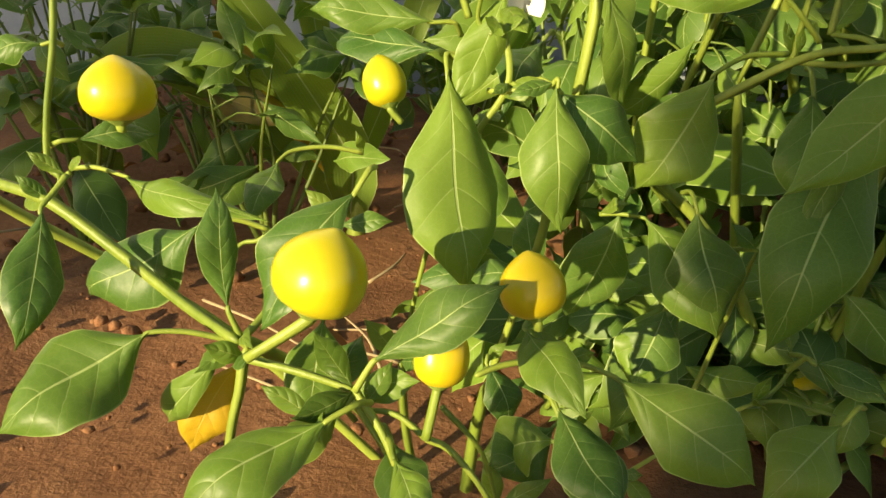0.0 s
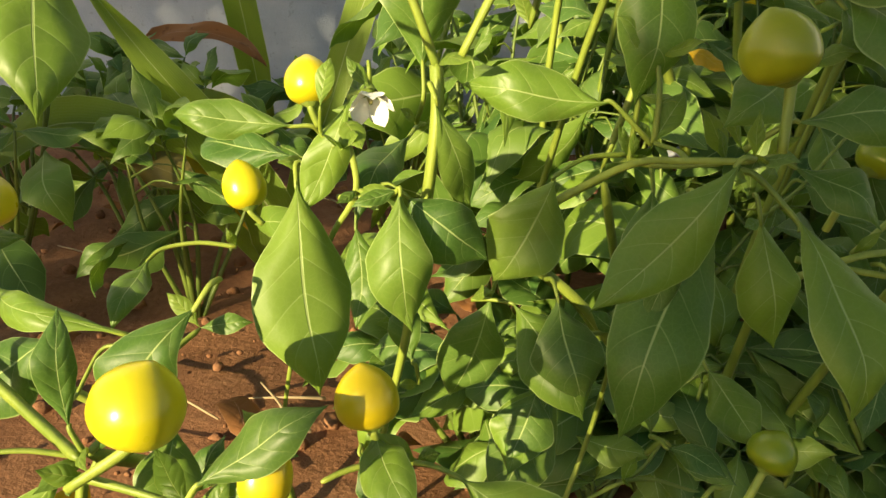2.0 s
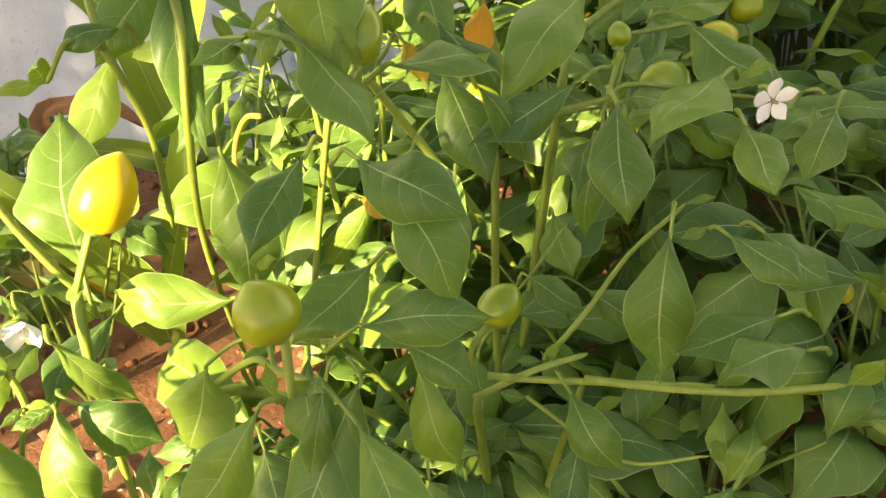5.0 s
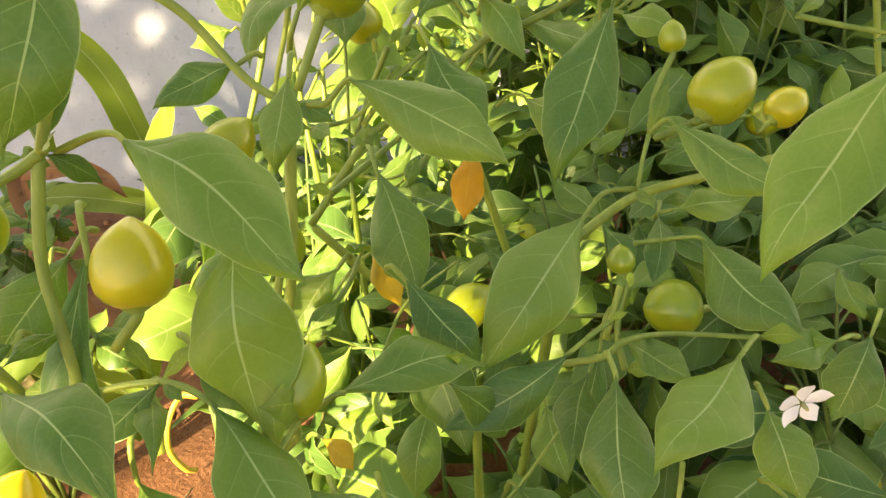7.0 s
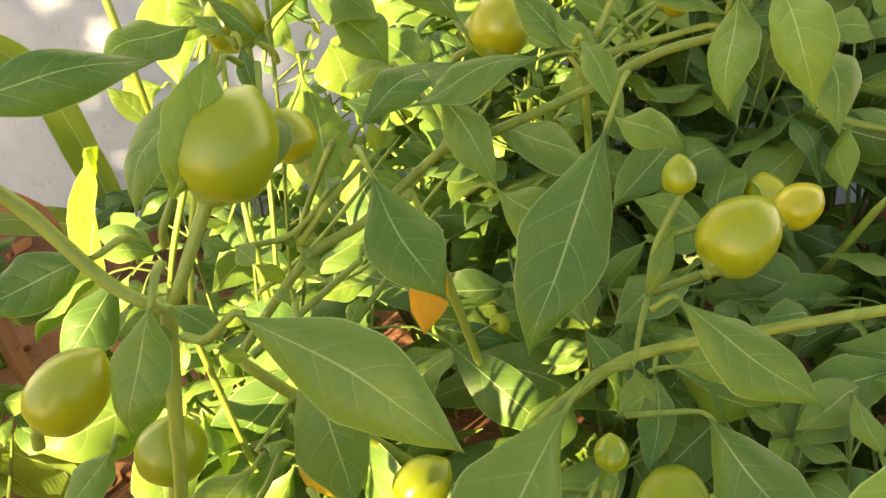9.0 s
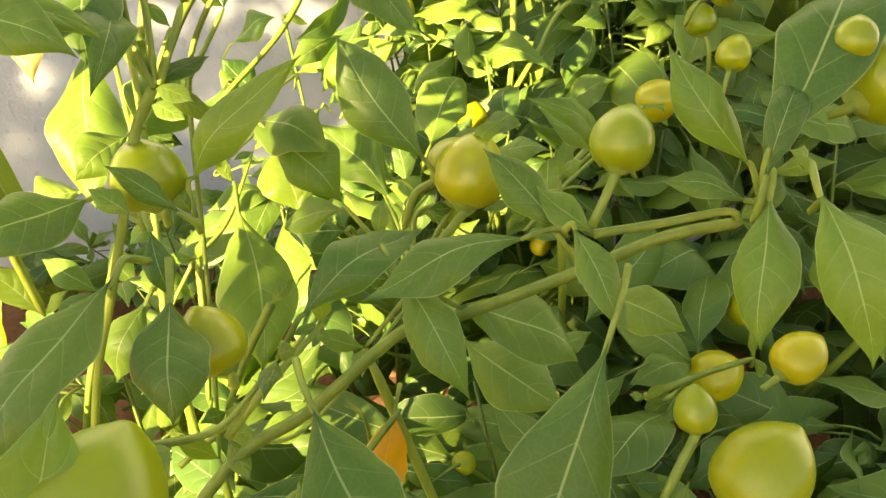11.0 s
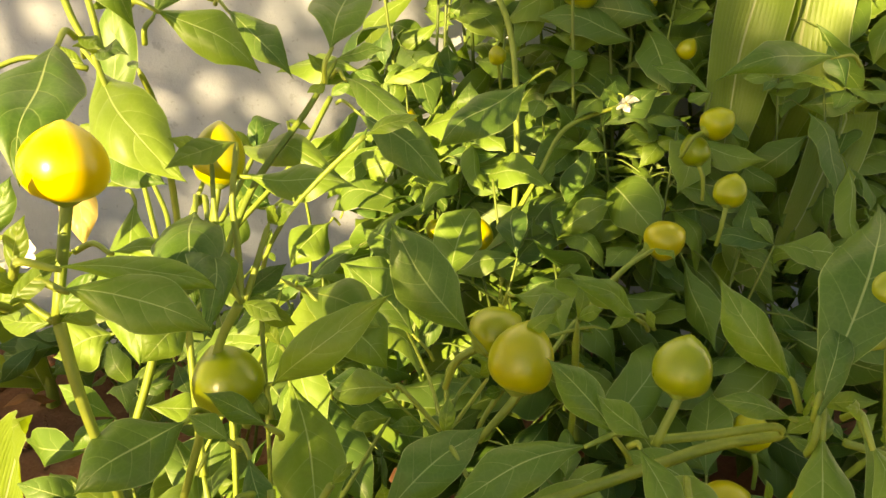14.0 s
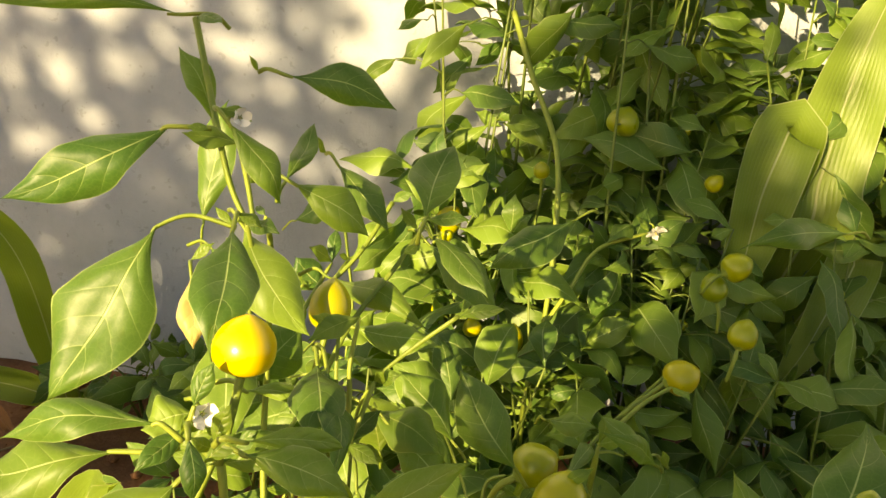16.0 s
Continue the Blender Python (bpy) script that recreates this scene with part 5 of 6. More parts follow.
# plant_e: branches, leaves, fruit and flowers
branch(plant_e, .0028, [(0.082, 0.493, 0.378), (0.118, 0.509, 0.421), (0.144, 0.521, 0.434), (0.180, 0.533, 0.462), (0.200, 0.532, 0.469), (0.241, 0.533, 0.486), (0.268, 0.531, 0.500), (0.292, 0.530, 0.506)])
branch(plant_e, .0020, [(0.246, 0.534, 0.500), (0.266, 0.531, 0.505), (0.286, 0.529, 0.510), (0.290, 0.529, 0.507)])
branch(plant_e, .0018, [(0.087, 0.508, 0.428), (0.113, 0.513, 0.433), (0.134, 0.525, 0.454)])
branch(plant_e, .0018, [(0.183, 0.578, 0.464), (0.175, 0.576, 0.450), (0.156, 0.573, 0.426)])
branch(plant_e, .0014, [(0.196, 0.583, 0.488), (0.188, 0.579, 0.476), (0.183, 0.578, 0.464)])
branch(plant_e, .0022, [(0.114, 0.516, 0.426), (0.132, 0.522, 0.447), (0.147, 0.545, 0.457)])
leaf(plant_e, (0.148, 0.514, 0.479), (0.187, 0.547, 0.496), 0.023, (0.14, -0.60, 0.79), 0.15, 0.28, [(0.140, 0.512, 0.465)])
leaf(plant_e, (0.179, 0.527, 0.492), (0.205, 0.499, 0.458), 0.020, (-0.07, -0.79, 0.61), 0.06, 0.04, [(0.175, 0.533, 0.496), (0.172, 0.543, 0.493)])
leaf(plant_e, (0.235, 0.538, 0.497), (0.209, 0.551, 0.524), 0.017, (0.18, -0.82, 0.55), 0.07, 0.06, [(0.239, 0.538, 0.491), (0.242, 0.542, 0.483)])
leaf(plant_e, (0.237, 0.519, 0.511), (0.252, 0.495, 0.486), 0.014, (0.10, -0.67, 0.73), 0.13, 0.25, [(0.235, 0.522, 0.507)])
leaf(plant_e, (0.289, 0.506, 0.526), (0.282, 0.477, 0.494), 0.020, (-0.48, -0.60, 0.64), 0.07, 0.11, [(0.291, 0.512, 0.530), (0.293, 0.520, 0.526)])
leaf(plant_e, (0.288, 0.510, 0.535), (0.327, 0.567, 0.581), 0.030, (-0.20, -0.53, 0.83), 0.07, 0.16, [(0.288, 0.510, 0.527)])
leaf(plant_e, (0.296, 0.540, 0.520), (0.267, 0.550, 0.559), 0.017, (-0.08, -0.98, 0.19), 0.10, 0.12, [(0.300, 0.539, 0.509)])
leaf(plant_e, (0.287, 0.506, 0.529), (0.302, 0.531, 0.553), 0.012, (-0.07, -0.67, 0.74), 0.13, 0.28, [(0.286, 0.504, 0.524), (0.286, 0.506, 0.517)])
leaf(plant_e, (0.292, 0.528, 0.514), (0.265, 0.531, 0.520), 0.010, (0.10, -0.70, 0.71), 0.11, 0.16, [(0.297, 0.529, 0.512), (0.300, 0.532, 0.508)])
leaf(plant_e, (0.295, 0.493, 0.533), (0.303, 0.463, 0.498), 0.021, (-0.46, -0.72, 0.52), 0.11, 0.22, [(0.295, 0.499, 0.537), (0.297, 0.507, 0.534)])
leaf(plant_e, (0.183, 0.610, 0.499), (0.146, 0.627, 0.548), 0.032, (0.13, -0.90, 0.41), 0.14, 0.05, [(0.190, 0.609, 0.489)])
leaf(plant_e, (0.111, 0.619, 0.512), (0.144, 0.613, 0.478), 0.029, (0.39, -0.77, 0.51), 0.09, 0.21, [(0.105, 0.622, 0.517), (0.100, 0.628, 0.515)])
leaf(plant_e, (0.152, 0.587, 0.486), (0.118, 0.611, 0.466), 0.018, (-0.68, -0.59, 0.44), 0.13, 0.22, [(0.169, 0.582, 0.467)])
leaf(plant_e, (0.097, 0.607, 0.478), (0.110, 0.567, 0.416), 0.039, (0.34, -0.76, 0.56), 0.08, 0.28, [(0.094, 0.616, 0.486), (0.089, 0.628, 0.482)])
leaf(plant_e, (0.107, 0.543, 0.516), (0.157, 0.530, 0.562), 0.018, (-0.36, -0.93, 0.12), 0.12, 0.11, [(0.108, 0.541, 0.504)])
leaf(plant_e, (0.112, 0.524, 0.513), (0.094, 0.516, 0.533), 0.010, (0.72, -0.53, 0.44), 0.10, 0.04, [(0.115, 0.526, 0.509), (0.114, 0.530, 0.504)])
leaf(plant_e, (0.122, 0.486, 0.505), (0.128, 0.460, 0.481), 0.025, (0.27, -0.63, 0.73), 0.09, 0.09, [(0.120, 0.494, 0.513)])
leaf(plant_e, (0.087, 0.563, 0.577), (0.103, 0.508, 0.559), 0.019, (0.58, -0.10, 0.81), 0.08, 0.28, [(0.083, 0.574, 0.579), (0.077, 0.587, 0.575)])
leaf(plant_e, (0.104, 0.509, 0.519), (0.090, 0.512, 0.527), 0.009, (0.19, -0.71, 0.68), 0.11, 0.07, [(0.106, 0.509, 0.517), (0.106, 0.510, 0.515)])
leaf(plant_e, (0.111, 0.504, 0.518), (0.116, 0.497, 0.497), 0.010, (0.50, -0.78, 0.37), 0.13, 0.23, [(0.109, 0.506, 0.521), (0.107, 0.508, 0.520)])
leaf(plant_e, (0.199, 0.533, 0.473), (0.245, 0.540, 0.443), 0.030, (0.52, -0.48, 0.70), 0.09, 0.12, [(0.192, 0.534, 0.476), (0.187, 0.539, 0.470)])
leaf(plant_e, (0.253, 0.554, 0.468), (0.282, 0.538, 0.459), 0.020, (-0.13, -0.67, 0.73), 0.15, 0.26, [(0.249, 0.557, 0.468), (0.247, 0.562, 0.464)])
leaf(plant_e, (0.268, 0.644, 0.488), (0.228, 0.617, 0.524), 0.016, (0.70, -0.67, 0.27), 0.11, 0.25, [(0.274, 0.652, 0.481), (0.279, 0.662, 0.471)])
leaf(plant_e, (0.207, 0.587, 0.515), (0.225, 0.629, 0.507), 0.011, (0.60, -0.11, 0.80), 0.12, 0.06, [(0.205, 0.583, 0.515), (0.203, 0.584, 0.511)])
leaf(plant_e, (0.090, 0.603, 0.578), (0.137, 0.597, 0.576), 0.019, (-0.06, -0.68, 0.73), 0.06, 0.08, [(0.082, 0.606, 0.577), (0.077, 0.612, 0.571)])
leaf(plant_e, (0.074, 0.489, 0.584), (0.112, 0.490, 0.570), 0.018, (0.27, -0.71, 0.64), 0.12, 0.18, [(0.068, 0.490, 0.586), (0.063, 0.494, 0.581)])
leaf(plant_e, (0.099, 0.629, 0.515), (0.142, 0.606, 0.507), 0.030, (-0.09, -0.47, 0.88), 0.05, 0.09, [(0.088, 0.634, 0.517), (0.080, 0.637, 0.515)], 'lime')
leaf(plant_e, (0.119, 0.658, 0.620), (0.129, 0.712, 0.648), 0.033, (0.20, -0.48, 0.85), 0.08, 0.28, [(0.117, 0.652, 0.615), (0.116, 0.655, 0.606)])
pepper(plant_e, (0.201, 0.575, 0.492), (0.208, 0.590, 0.518), 0.0275, [(0.185, 0.568, 0.472)])
pepper(plant_e, (0.250, 0.524, 0.526), (0.255, 0.534, 0.544), 0.0194, [(0.243, 0.519, 0.510)])
pepper(plant_e, (0.098, 0.539, 0.509), (0.086, 0.550, 0.530), 0.0259, [(0.099, 0.539, 0.502)])
pepper(plant_e, (0.133, 0.489, 0.477), (0.121, 0.498, 0.494), 0.0190, [(0.134, 0.489, 0.471)])
pepper(plant_e, (0.313, 0.528, 0.557), (0.316, 0.534, 0.568), 0.0116, [(0.312, 0.529, 0.552)])
pepper(plant_e, (0.319, 0.532, 0.543), (0.341, 0.540, 0.556), 0.0244, [(0.313, 0.534, 0.539)])
pepper(plant_e, (0.186, 0.624, 0.484), (0.207, 0.630, 0.498), 0.0269, [(0.176, 0.621, 0.478), (0.170, 0.623, 0.461)])
pepper(plant_e, (0.335, 0.685, 0.320), (0.367, 0.692, 0.331), 0.0318, [(0.308, 0.679, 0.303)])
leaf(plant_e, (0.135, 0.651, 0.445), (0.107, 0.642, 0.451), 0.024, (0.34, -0.68, 0.85), 0.11, 0.12, [(0.137, 0.655, 0.445), (0.140, 0.660, 0.434)])
leaf(plant_e, (0.100, 0.691, 0.437), (0.084, 0.710, 0.472), 0.043, (0.03, -0.70, 0.83), 0.09, 0.16, [(0.100, 0.694, 0.435), (0.100, 0.697, 0.421)], 'lime')
leaf(plant_e, (0.145, 0.767, 0.427), (0.095, 0.773, 0.462), 0.045, (0.08, -0.70, 0.83), 0.11, 0.21, [(0.151, 0.770, 0.425), (0.161, 0.773, 0.413)])
leaf(plant_e, (0.209, 0.711, 0.467), (0.245, 0.703, 0.470), 0.019, (0.27, -0.69, 0.85), 0.11, 0.10, [(0.207, 0.714, 0.467), (0.205, 0.719, 0.457)])
leaf(plant_e, (0.272, 0.671, 0.475), (0.231, 0.664, 0.506), 0.015, (0.27, -0.69, 0.85), 0.13, 0.16, [(0.278, 0.674, 0.474), (0.288, 0.679, 0.462)])
leaf(plant_e, (0.318, 0.531, 0.507), (0.326, 0.493, 0.479), 0.026, (0.17, -0.69, 0.84), 0.13, 0.16, [(0.318, 0.536, 0.510), (0.318, 0.543, 0.503)])
leaf(plant_e, (0.196, 0.602, 0.413), (0.246, 0.579, 0.389), 0.035, (-0.13, -0.71, 0.82), 0.13, 0.22, [(0.189, 0.605, 0.413), (0.179, 0.610, 0.404)])
branch(plant_e, 0.0012, [(0.135, 0.651, 0.445), (0.144, 0.654, 0.428), (0.156, 0.657, 0.412)])
branch(plant_e, 0.0016, [(0.168, 0.639, 0.419), (0.176, 0.657, 0.432), (0.187, 0.664, 0.444)])
branch(plant_e, 0.0014, [(0.172, 0.640, 0.422), (0.186, 0.649, 0.438), (0.193, 0.654, 0.446)])
branch(plant_e, 0.0013, [(0.168, 0.639, 0.419), (0.160, 0.685, 0.421), (0.140, 0.752, 0.421), (0.125, 0.773, 0.439)])
branch(plant_e, 0.0016, [(0.171, 0.639, 0.420), (0.171, 0.655, 0.450), (0.183, 0.659, 0.457)])
branch(plant_e, 0.0013, [(0.225, 0.716, 0.433), (0.258, 0.720, 0.440), (0.271, 0.720, 0.438)])
branch(plant_e, 0.0018, [(0.232, 0.726, 0.408), (0.264, 0.761, 0.430), (0.323, 0.821, 0.455)])
branch(plant_e, 0.0024, [(0.354, 0.593, 0.452), (0.379, 0.590, 0.445), (0.409, 0.587, 0.438)])
branch(plant_e, 0.002, [(0.285, 0.598, 0.380), (0.314, 0.612, 0.383), (0.344, 0.625, 0.384)])
branch(plant_e, 0.0014, [(0.138, 0.593, 0.379), (0.148, 0.590, 0.372), (0.150, 0.588, 0.347)])

# plant_f: branches, leaves, fruit and flowers
branch(plant_f, .0036, [(0.167, 1.094, 0.719), (0.191, 1.051, 0.661), (0.224, 1.004, 0.591), (0.229, 0.951, 0.506), (0.224, 0.905, 0.442), (0.212, 0.866, 0.395)])
branch(plant_f, .0026, [(0.224, 0.905, 0.442), (0.248, 0.930, 0.475), (0.273, 0.954, 0.510), (0.324, 0.973, 0.526)])
branch(plant_f, .0020, [(0.251, 0.716, 0.447), (0.279, 0.736, 0.470), (0.304, 0.752, 0.480)])
branch(plant_f, .0026, [(0.438, 0.706, 0.446), (0.446, 0.705, 0.401), (0.455, 0.705, 0.359)])
leaf(plant_f, (0.150, 0.715, 0.435), (0.103, 0.736, 0.477), 0.037, (0.28, -0.69, 0.66), 0.06, 0.09, [(0.157, 0.714, 0.427), (0.160, 0.721, 0.415)])
leaf(plant_f, (0.170, 0.766, 0.451), (0.190, 0.828, 0.481), 0.040, (0.17, -0.47, 0.87), 0.12, 0.05, [(0.167, 0.759, 0.445), (0.164, 0.763, 0.434)])
leaf(plant_f, (0.115, 0.758, 0.570), (0.171, 0.743, 0.527), 0.033, (0.23, -0.80, 0.56), 0.15, 0.28, [(0.106, 0.763, 0.576), (0.100, 0.774, 0.572)])
leaf(plant_f, (0.433, 0.822, 0.590), (0.339, 0.774, 0.585), 0.027, (0.36, -0.77, 0.52), 0.08, 0.11, [(0.450, 0.835, 0.589), (0.466, 0.852, 0.579)])
leaf(plant_f, (0.229, 0.838, 0.574), (0.161, 0.819, 0.531), 0.043, (-0.25, -0.68, 0.69), 0.13, 0.13, [(0.241, 0.845, 0.580), (0.249, 0.858, 0.575)])
pepper(plant_f, (0.373, 0.887, 0.523), (0.397, 0.894, 0.536), 0.0259, [(0.363, 0.883, 0.518), (0.356, 0.885, 0.502)])
pepper(plant_f, (0.374, 0.891, 0.494), (0.367, 0.903, 0.517), 0.0237, [(0.377, 0.886, 0.484), (0.379, 0.886, 0.465)])
pepper(plant_f, (0.374, 0.822, 0.483), (0.382, 0.834, 0.505), 0.0233, [(0.371, 0.817, 0.473), (0.369, 0.817, 0.454)])
pepper(plant_f, (0.192, 0.896, 0.416), (0.197, 0.909, 0.441), 0.0257, [(0.190, 0.890, 0.406), (0.189, 0.890, 0.387)])
pepper(plant_f, (0.295, 1.070, 0.603), (0.303, 1.079, 0.633), 0.0353, [(0.292, 1.067, 0.592), (0.290, 1.068, 0.573)])
pepper(plant_f, (0.305, 0.770, 0.472), (0.330, 0.775, 0.484), 0.0270, [(0.265, 0.758, 0.437)])
pepper(plant_f, (0.112, 1.033, 0.482), (0.129, 1.048, 0.509), 0.0298, [(0.107, 1.028, 0.473), (0.103, 1.029, 0.455)])
pepper(plant_f, (0.386, 0.737, 0.329), (0.383, 0.750, 0.354), 0.0286, [(0.388, 0.732, 0.318), (0.389, 0.732, 0.299)])
flower(plant_f, (0.327, 0.964, 0.530), (0.40, -0.76, -0.52), .016, (0.320, 0.967, 0.538))
flower(plant_f, (0.433, 1.185, 0.539), (0.20, -0.76, -0.62), .016, (0.428, 1.188, 0.549))
flower(plant_f, (0.434, 1.122, 0.514), (0.09, -0.77, -0.63), .014, (0.431, 1.125, 0.523))

# ---- the bushes behind ----
BLADES = [blade_mesh("leaf", 1.0, 0.38 + 0.04 * (k % 4), 0.03 + 0.07 * (k % 4), 0.02 + 0.15 * (k % 3), 0.13, 0.6 * (k % 3 - 1), 900 + k, 11, 2) for k in range(12)]
for b in BLADES:
    b.materials.append(LEAF)
RIPE = lathe_mesh("pepper", SKIN, 1.0, 0.5, 0.04, 12)
RIPE.materials.append(PEPPER)


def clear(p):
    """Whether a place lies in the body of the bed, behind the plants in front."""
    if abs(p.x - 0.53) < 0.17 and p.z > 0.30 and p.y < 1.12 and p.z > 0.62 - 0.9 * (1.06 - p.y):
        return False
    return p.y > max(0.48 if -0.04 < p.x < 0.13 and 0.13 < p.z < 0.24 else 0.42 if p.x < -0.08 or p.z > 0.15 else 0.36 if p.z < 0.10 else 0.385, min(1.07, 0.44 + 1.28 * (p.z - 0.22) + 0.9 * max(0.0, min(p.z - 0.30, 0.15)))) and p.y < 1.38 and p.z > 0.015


def bush(at, height, spread, leaves, fruits, seed, label):
    rng = random.Random(seed)
    ob = thing("pepper_plant", at, label, "pepper plant", GROUP)
    base = Vector(at)
    made, lines, stalks = 0, [], []
    for s in range(9):
        a = rng.uniform(0, 2 * math.pi)
        end = base + Vector((math.cos(a) * spread * rng.uniform(0.3, 1), math.sin(a) * spread * rng.uniform(0.3, 1), height * rng.uniform(0.7, 1.0)))
        mid = base.lerp(end, 0.5) + Vector((rng.uniform(-1, 1), rng.uniform(-1, 1), 0.6)) * spread * 0.15
        line = smooth_line([base + Vector((0, 0, -0.01)), mid, end], 5)
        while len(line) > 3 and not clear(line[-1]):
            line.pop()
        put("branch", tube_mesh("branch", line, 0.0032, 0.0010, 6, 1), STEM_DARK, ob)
        lines.append(line)
    tries = 0
    while made < leaves and tries < leaves * 6:
        tries += 1
        line = rng.choice(lines)
        k = rng.uniform(0.32, 1) * (len(line) - 1)
        q = line[int(k)].lerp(line[min(int(k) + 1, len(line) - 1)], k % 1)
        a = rng.uniform(0, 2 * math.pi)
        out = Vector((math.cos(a), math.sin(a), rng.uniform(-0.1, 0.5)))
        start = q + out * rng.uniform(0.01, 0.06)
        size = rng.uniform(0.045, 0.085) + 0.045 * rng.random() ** 2
        way = Vector((out.x, out.y, rng.uniform(-1.3, 0.35))).normalized()
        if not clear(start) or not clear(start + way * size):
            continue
        face = Vector((rng.uniform(-0.9, 0.7), rng.uniform(-1.0, 0.3), rng.uniform(0.1, 1.0)))
        if face.cross(way).length < 0.2:
            continue
        put("leaf", rng.choice(BLADES), LEAF, ob, aim(start, way, face) @ Matrix.Diagonal((size * rng.uniform(0.8, 1.1), size, size, 1)))
        if made % 2 == 0:
            stalks.append([q, q.lerp(start, 0.6) + Vector((0, 0, 0.006)), start + way * size * 0.05])
        made += 1
    for line in lines:
        for k in range(4):
            way = Vector((rng.uniform(-1, 1), rng.uniform(-1, 0.5), rng.uniform(-0.5, 0.9))).normalized()
            size = rng.uniform(0.03, 0.065)
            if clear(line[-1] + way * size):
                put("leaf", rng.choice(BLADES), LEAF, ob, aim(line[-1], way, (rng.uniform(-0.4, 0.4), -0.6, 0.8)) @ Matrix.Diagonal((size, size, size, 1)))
    verts, faces = [], []
    for line in stalks:
        me = tube_mesh("stalk_tangle", line, 0.0011, 0.0008, 5, 2)
        b = len(verts)
        verts += [v.co.copy() for v in me.vertices]
        faces += [tuple(b + i for i in f.vertices) for f in me.polygons]
        bpy.data.meshes.remove(me)
    if verts:
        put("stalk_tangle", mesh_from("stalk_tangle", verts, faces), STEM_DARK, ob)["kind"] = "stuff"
    for _ in range(fruits):
        line = rng.choice(lines)
        q = line[rng.randrange(len(line) // 2, len(line))]
        way = Vector((rng.uniform(-0.6, 0.6), rng.uniform(-0.9, 0.1), rng.uniform(0.2, 1))).normalized()
        at2 = q + way * 0.03
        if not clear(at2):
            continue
        d = rng.uniform(0.012, 0.020)
        put("pepper", RIPE, PEPPER, ob, Matrix.Translation(at2) @ way.to_track_quat("Z", "Y").to_matrix().to_4x4() @ Matrix.Diagonal((d, d, d * 1.1, 1)))
        put("fruit_stalk", tube_mesh("fruit_stalk", [q, q.lerp(at2, 0.6), at2 + way * 0.001], 0.0011, 0.0018, 6, 2), STEM, ob)
    return ob


rows = random.Random(4)
for i in range(6):
    for j in range(5):
        x, y = 0.03 + 0.23 * i + rows.uniform(-0.05, 0.05) + 0.02 * j, 0.47 + 0.20 * j + rows.uniform(-0.04, 0.04)
        if x > 0.45 + 0.45 * y:
            continue
        tall = (0.30, 0.48, 0.64, 0.92, 1.22)[j] * rows.uniform(0.92, 1.08)
        if j == 0:
            x += 0.13
        if i == 0 and j > 2:
            x += 0.05 * (j - 1)
        bush((x, y, 0), tall, 0.15 + 0.015 * j, (95, 120, 140, 185, 230)[j], (1, 1, 2, 3, 5)[j], 50 + 5 * i + j,
             "dense leafy pepper plant with small green-yellow peppers" if (i + j) % 2 else "shaded leafy pepper plant with thin green branches")


# low dark weeds on the open soil, up to the wall's foot
for k, (x, y, tall, count) in enumerate([(-0.30, 0.62, 0.22, 14), (-0.43, 0.74, 0.24, 16), (-0.52, 0.95, 0.22, 18), (-0.50, 0.60, 0.26, 18), (-0.20, 1.22, 0.18, 20),
                                         (-0.36, 1.27, 0.16, 20), (-0.10, 1.00, 0.30, 22), (-0.64, 0.82, 0.32, 20), (-0.13, 0.80, 0.22, 14), (0.02, 0.44, 0.13, 26), (0.10, 0.42, 0.13, 26), (0.18, 0.41, 0.14, 26), (0.25, 0.42, 0.15, 24), (0.31, 0.43, 0.15, 16)]):
    # weeds come from the bush builder, so they carry its plant name
    bush((x, y, 0), tall, 0.10, count, 0, 300 + k, "low broad-leaved weed on the soil")


# ---- broad-bladed maize plants ----
def maize(at, label, blades):
    ob = thing("maize_plant", at, label, "maize plant", "maize plants")
    top = max(b[0][0][2] for b in blades)
    put("stalk", tube_mesh("stalk", [Vector(at) + Vector((0, 0, -0.02)), Vector(at) + Vector((0.01, 0, top * 0.5)), Vector(at) + Vector((0.0, 0.01, top + 0.05))], 0.011, 0.007, 9), STEM, ob)
    for points, width, face, *look_of in blades:
        line = smooth_line(points, 6)
        verts, uvs, faces = [], [], []
        for i, q in enumerate(line):
            way = (line[min(i + 1, len(line) - 1)] - line[max(i - 1, 0)]).normalized()
            f = Vector(face)
            side = way.cross(f).normalized()
            up = side.cross(way)
            v = i / (len(line) - 1)
            half = width / 2 * min(1.0, 0.55 + 2.2 * v) * (1 - max(0, v - 0.45) ** 2 / 0.32)
            for j in range(-3, 4):
                u = j / 3
                verts.append(q + side * half * u + up * (abs(u) * half * 0.28 + 0.004 * math.sin(v * 17 + j)))
                uvs.append((u * 0.5 + 0.5, v * 0.6))
            if i:
                b = (i - 1) * 7
                for j in range(6):
                    faces.append((b + j, b + j + 1, b + j + 8, b + j + 7))
        put("blade", mesh_from("blade", verts, faces, uvs), look_of[0] if look_of else LEAF_MAIZE, ob)
    return ob


